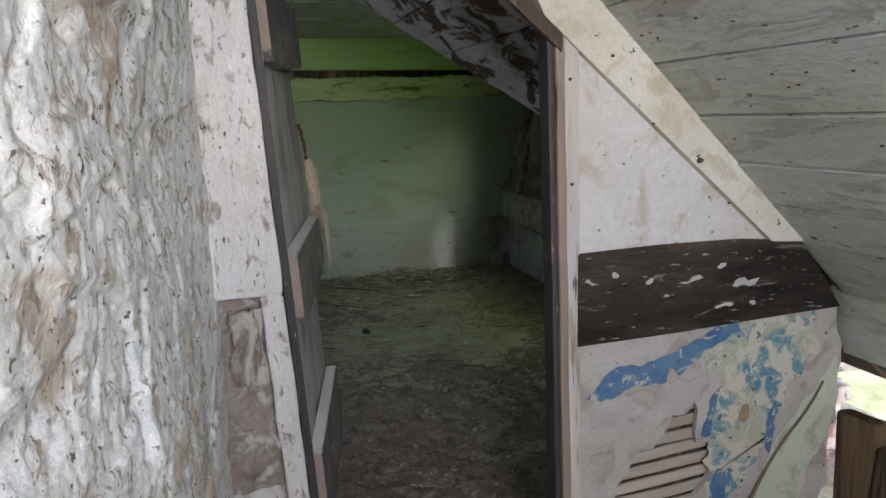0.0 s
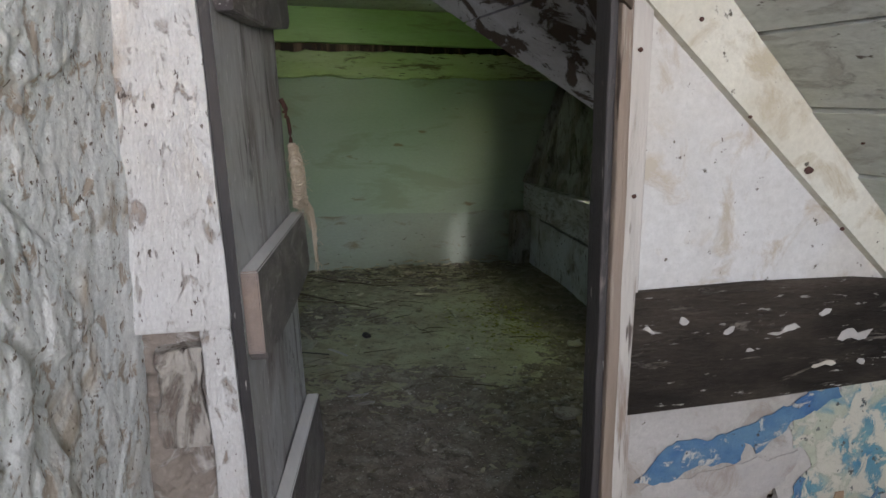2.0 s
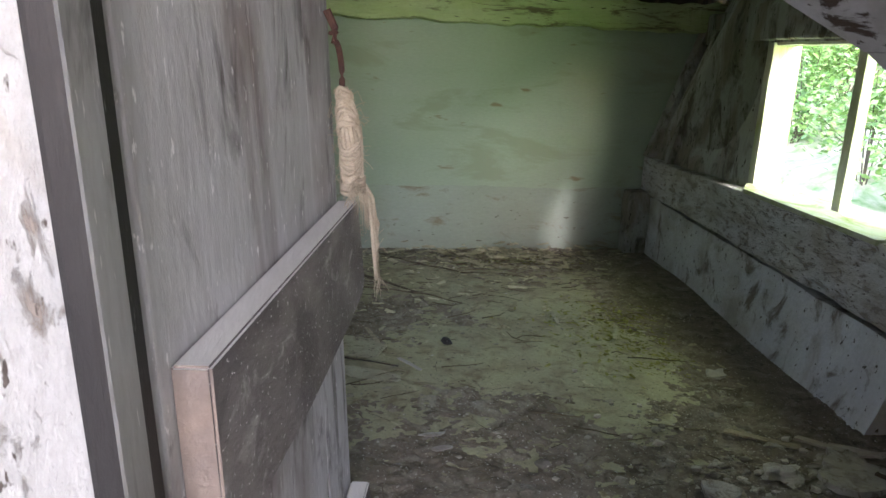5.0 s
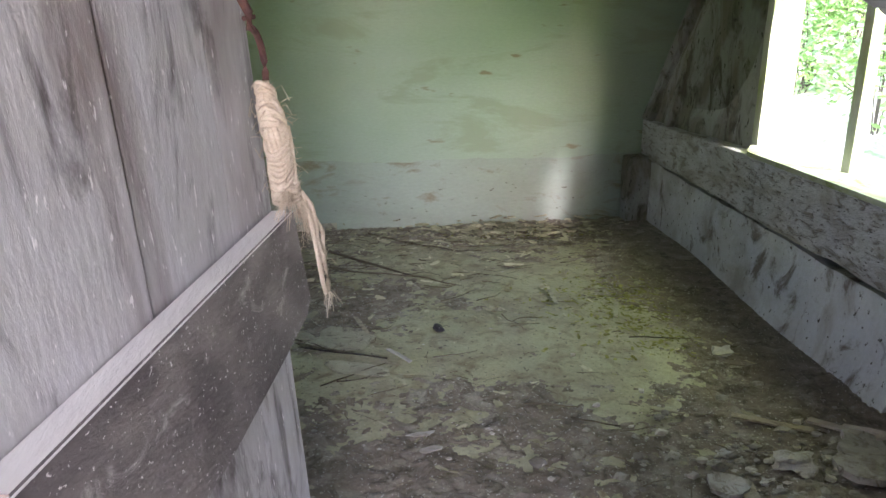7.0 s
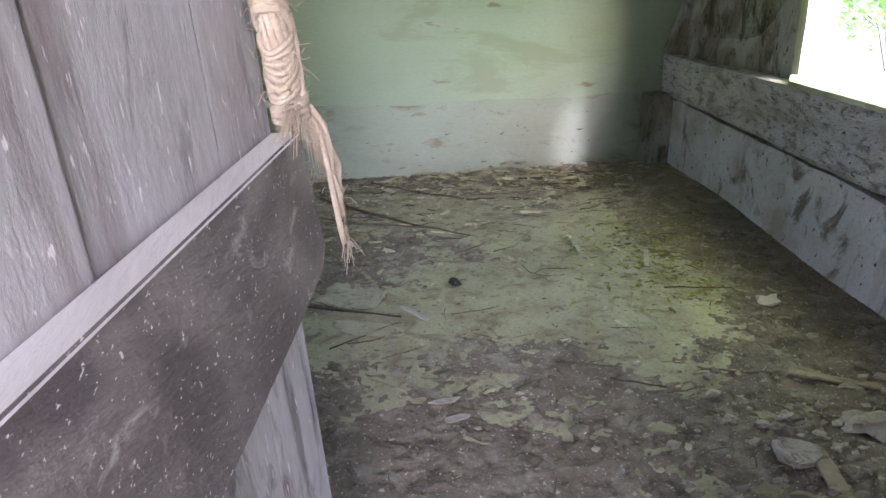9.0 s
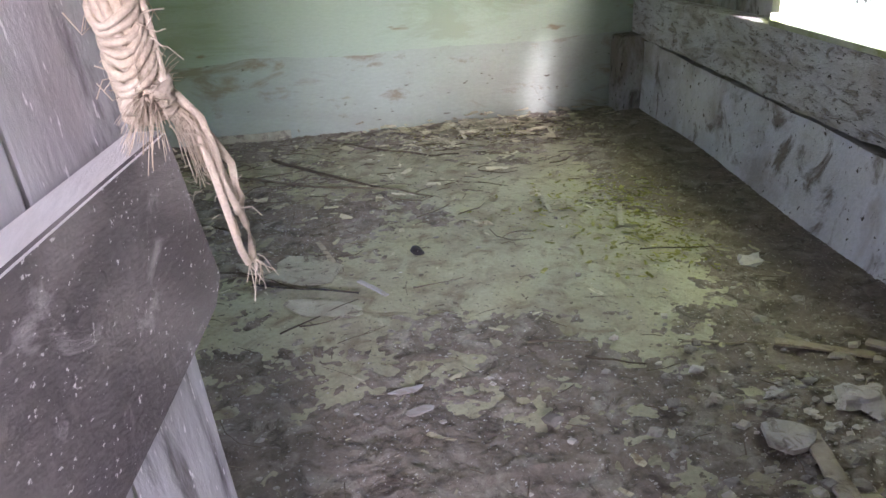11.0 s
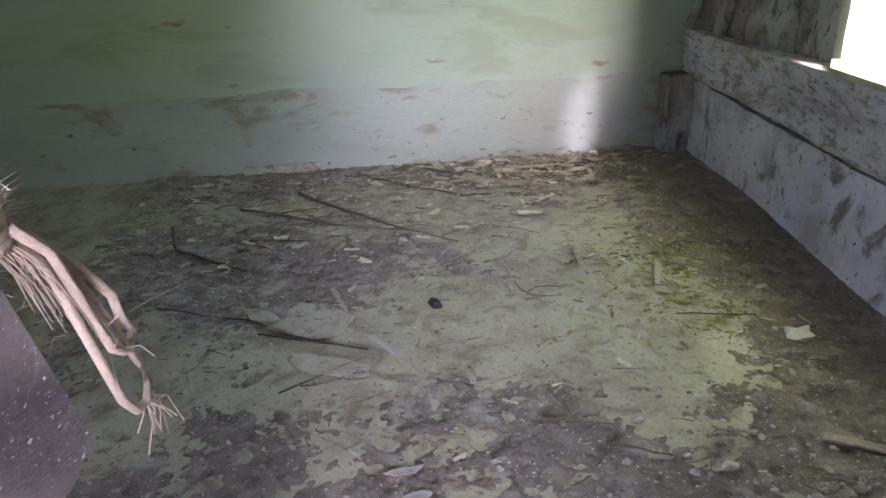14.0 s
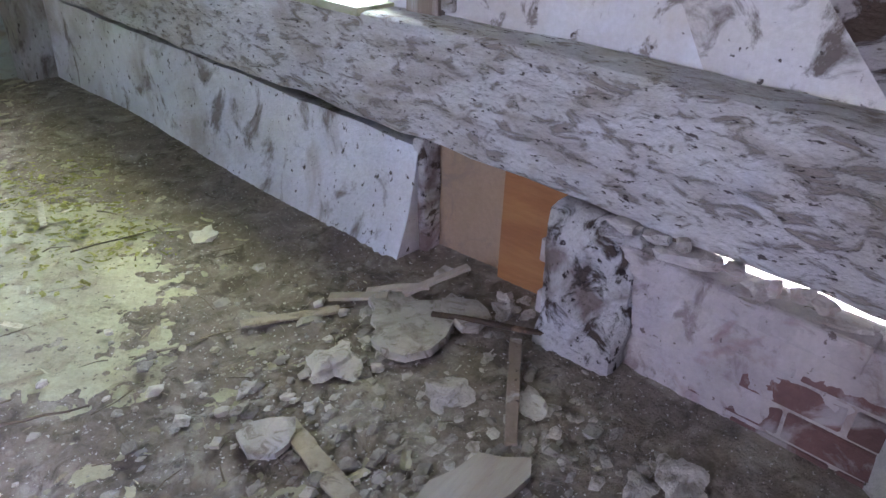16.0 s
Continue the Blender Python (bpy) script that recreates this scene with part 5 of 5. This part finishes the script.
slab(1.97, 3.27, 0.25, 0.19, 0.022, 15, 5.5, M_CHUNK, "plaster_slab", "flat broken plaster slab in the rubble", tilt=-5, z=0.022, group="plaster slabs")
slab(2.10, 3.22, 0.17, 0.12, 0.02, 70, 8.5, M_CHUNK, "plaster_slab", "flat broken plaster slab in the rubble", tilt=8, z=0.03, group="plaster slabs")
slab(1.485, 3.255, 0.13, 0.10, 0.015, 25, 1.5, M_CHUNK, "plaster_slab", "flat broken plaster slab in the rubble", group="plaster slabs")
slab(1.66, 2.86, 0.22, 0.12, 0.018, -20, 3.9, M_LATH, "wood_slab", "splintered flat piece of wood in the rubble", group="")
lathpiece(1.545, 3.27, 1.48, 3.00, 0.045, 0.010, M_STRAW)
lathpiece(2.08, 3.05, 1.80, 2.87, 0.028, 0.014, M_BROWN, z0=0.04, z1=0.015)
lathpiece(2.06, 3.40, 2.24, 3.32, 0.022, 0.012, M_LATH, z0=0.035, z1=0.075)
lathpiece(1.70, 3.63, 1.92, 3.50, 0.030, 0.008, M_STRAW)
lathpiece(1.93, 3.55, 2.02, 3.42, 0.030, 0.010, M_LATH, z0=0.02, z1=0.04)
lathpiece(2.02, 3.50, 2.12, 3.36, 0.026, 0.010, M_LATH, z0=0.02, z1=0.05)
lathpiece(2.02, 3.27, 2.16, 2.98, 0.014, 0.010, M_DARKWOOD_AND_SHADE, z0=0.05, z1=0.05)
specs = []
r = random.Random(31)
for k in range(2600):
    x, y = r.gauss(1.80, 0.26), r.gauss(2.98, 0.32)
    if x < beam_x(y) - 0.12 and y > 2.2 and not (y < 2.8 and x > 2.0):
        s = 0.004 + 0.024 * r.random() ** 5
        specs.append(((x, y, s * 0.3 + 0.008), (s * r.uniform(0.8, 1.5), s * r.uniform(0.6, 1.1), s * 0.55), k * 0.61))
crumbs("rubble", specs, M_CRUMB, "crumbled plaster and mortar heaped by the hole", "rubble")

# ---- small things on the walls ----
specs = []
r = random.Random(41)
for k in range(28):  # nail heads in the outer ceiling and rafter
    x = r.choice((0.66, 0.90, 1.03, 1.16, 1.30, 1.42, 1.54, 1.68)) + r.gauss(0, 0.012)
    y = r.choice((1.68, 1.10, 0.55, 1.30)) + r.gauss(0, 0.09)
    p = Vector((x, y, roof_z(x) - 0.003))
    specs.append((p, (0.0055, 0.005, 0.003), k))
crumbs("nail_heads", specs, M_RUST, "dark nail heads in the sloping ceiling", "nails")
for x, z, s in ((1.243, 1.229, 0.010), (0.868, 1.445, 0.005), (0.874, 1.185, 0.005), (1.10, 1.33, 0.004), (1.34, 1.11, 0.005), (0.98, 1.50, 0.005)):
    bm = bmesh.new()
    lump(bm, (0, 0, 0), (s, 0.004, s * 0.8), x * 9, 0.4, 2)
    ob = finish("nail", bm, M_RUST)
    ob.matrix_world = pose(x, 1.734 if z > 1.2 and x < 0.9 or x < 0.9 else 1.726, z)
    tagged(ob, "dark rusted nail head in the painted wood", "nail", "nails beside the doorway")

# ---- bricks under the beam ----
BRICKS = empty("wall_brick", BRICK_ORIGIN, "old red brick wall, half whitewashed and crumbling", "wall", kind="structure")
bm = bmesh.new()
box(bm, (-0.06, 0.010, -0.05), (0.73, 0.105, 0.318), bevel=0.0, cuts=0)
part("mortar", bm, M_MORTAR, BRICKS, "crumbling pale mortar")
brick_meshes = []
for k in range(5):
    bm = bmesh.new()
    box(bm, (0.0, 0.0, 0.0), (0.205, 0.09, 0.062), bevel=0.0)
    for v in bm.verts:
        v.co += noise.noise_vector(v.co * 15 + Vector((k * 3, 0, 0))) * 0.006
    bmesh.ops.bevel(bm, geom=list(bm.edges), offset=0.004, segments=1, affect="EDGES")
    mesh = bpy.data.meshes.new("brick")
    bm.to_mesh(mesh)
    bm.free()
    mesh.materials.append(M_BRICK)
    washed = mesh.copy()
    washed.materials.clear()
    washed.materials.append(M_WASHED)
    brick_meshes.append((mesh, washed))
r = random.Random(51)
for row in range(5):
    for col in range(4):
        x = -0.06 + col * 0.217 - (0.108 if row % 2 else 0)
        if x < -0.18 or (row == 4 and r.random() < 0.25):
            continue
        ob = new("brick", r.choice(brick_meshes)[1 if x < 0.26 + r.gauss(0, 0.05) or row > 3 else 0])
        ob.parent = BRICKS
        ob.matrix_local = pose(x + r.gauss(0, 0.003), r.gauss(0, 0.003), -0.032 + row * 0.073, 0, 0, r.gauss(0, 0.7))
def wash_push(p, s, t):
    worn = max(0.0, s - 0.56 + 0.12 * noise.noise(p * 9)) * max(0.0, 0.80 - t) * 0.22
    joint = 0.004 * max(0.0, math.cos((p.z + 0.036) / 0.073 * 2 * math.pi)) ** 6
    return 0.006 * noise.noise(p * 13) + 0.004 * noise.noise(p * 33) + 0.002 * noise.noise(p * 80) - joint - worn


part("whitewash", sheet((-0.10, -0.003, -0.05), (0.83, 0, 0), (0, 0, 0.365), 120, 60, wash_push), M_WASHED, BRICKS, "flaking dirty whitewash", smooth=True)
r = random.Random(77)
for k in range(11):  # crumbled mortar on the top course
    bm = bmesh.new()
    lump(bm, (0, 0, 0), (r.uniform(0.02, 0.05), 0.03, r.uniform(0.010, 0.022)), k * 2.3, 0.6, 2, True)
    part("mortar_lump", bm, M_MORTAR, BRICKS).matrix_local = pose(0.04 + 0.062 * k + r.gauss(0, 0.012), 0.02 + 0.04 * r.random(), 0.338 + r.gauss(0, 0.011), 0, 0, r.uniform(-30, 30))
# loose flat stones along the top of the bricks
for k in range(5):
    bm = bmesh.new()
    lump(bm, (0, 0, 0), (0.070 + 0.02 * math.sin(k * 2), 0.05, 0.016 + 0.012 * ((k * 7) % 3) / 2), 3 + k * 1.7, 0.5, 2, True)
    part("capping_stone", bm, M_MORTAR, BRICKS, "pale loose stone").matrix_local = pose(0.02 + 0.165 * k, 0.045, 0.330 - 0.006 * k + 0.008 * math.sin(k * 2.2), 0, 0, 8 * math.sin(k))
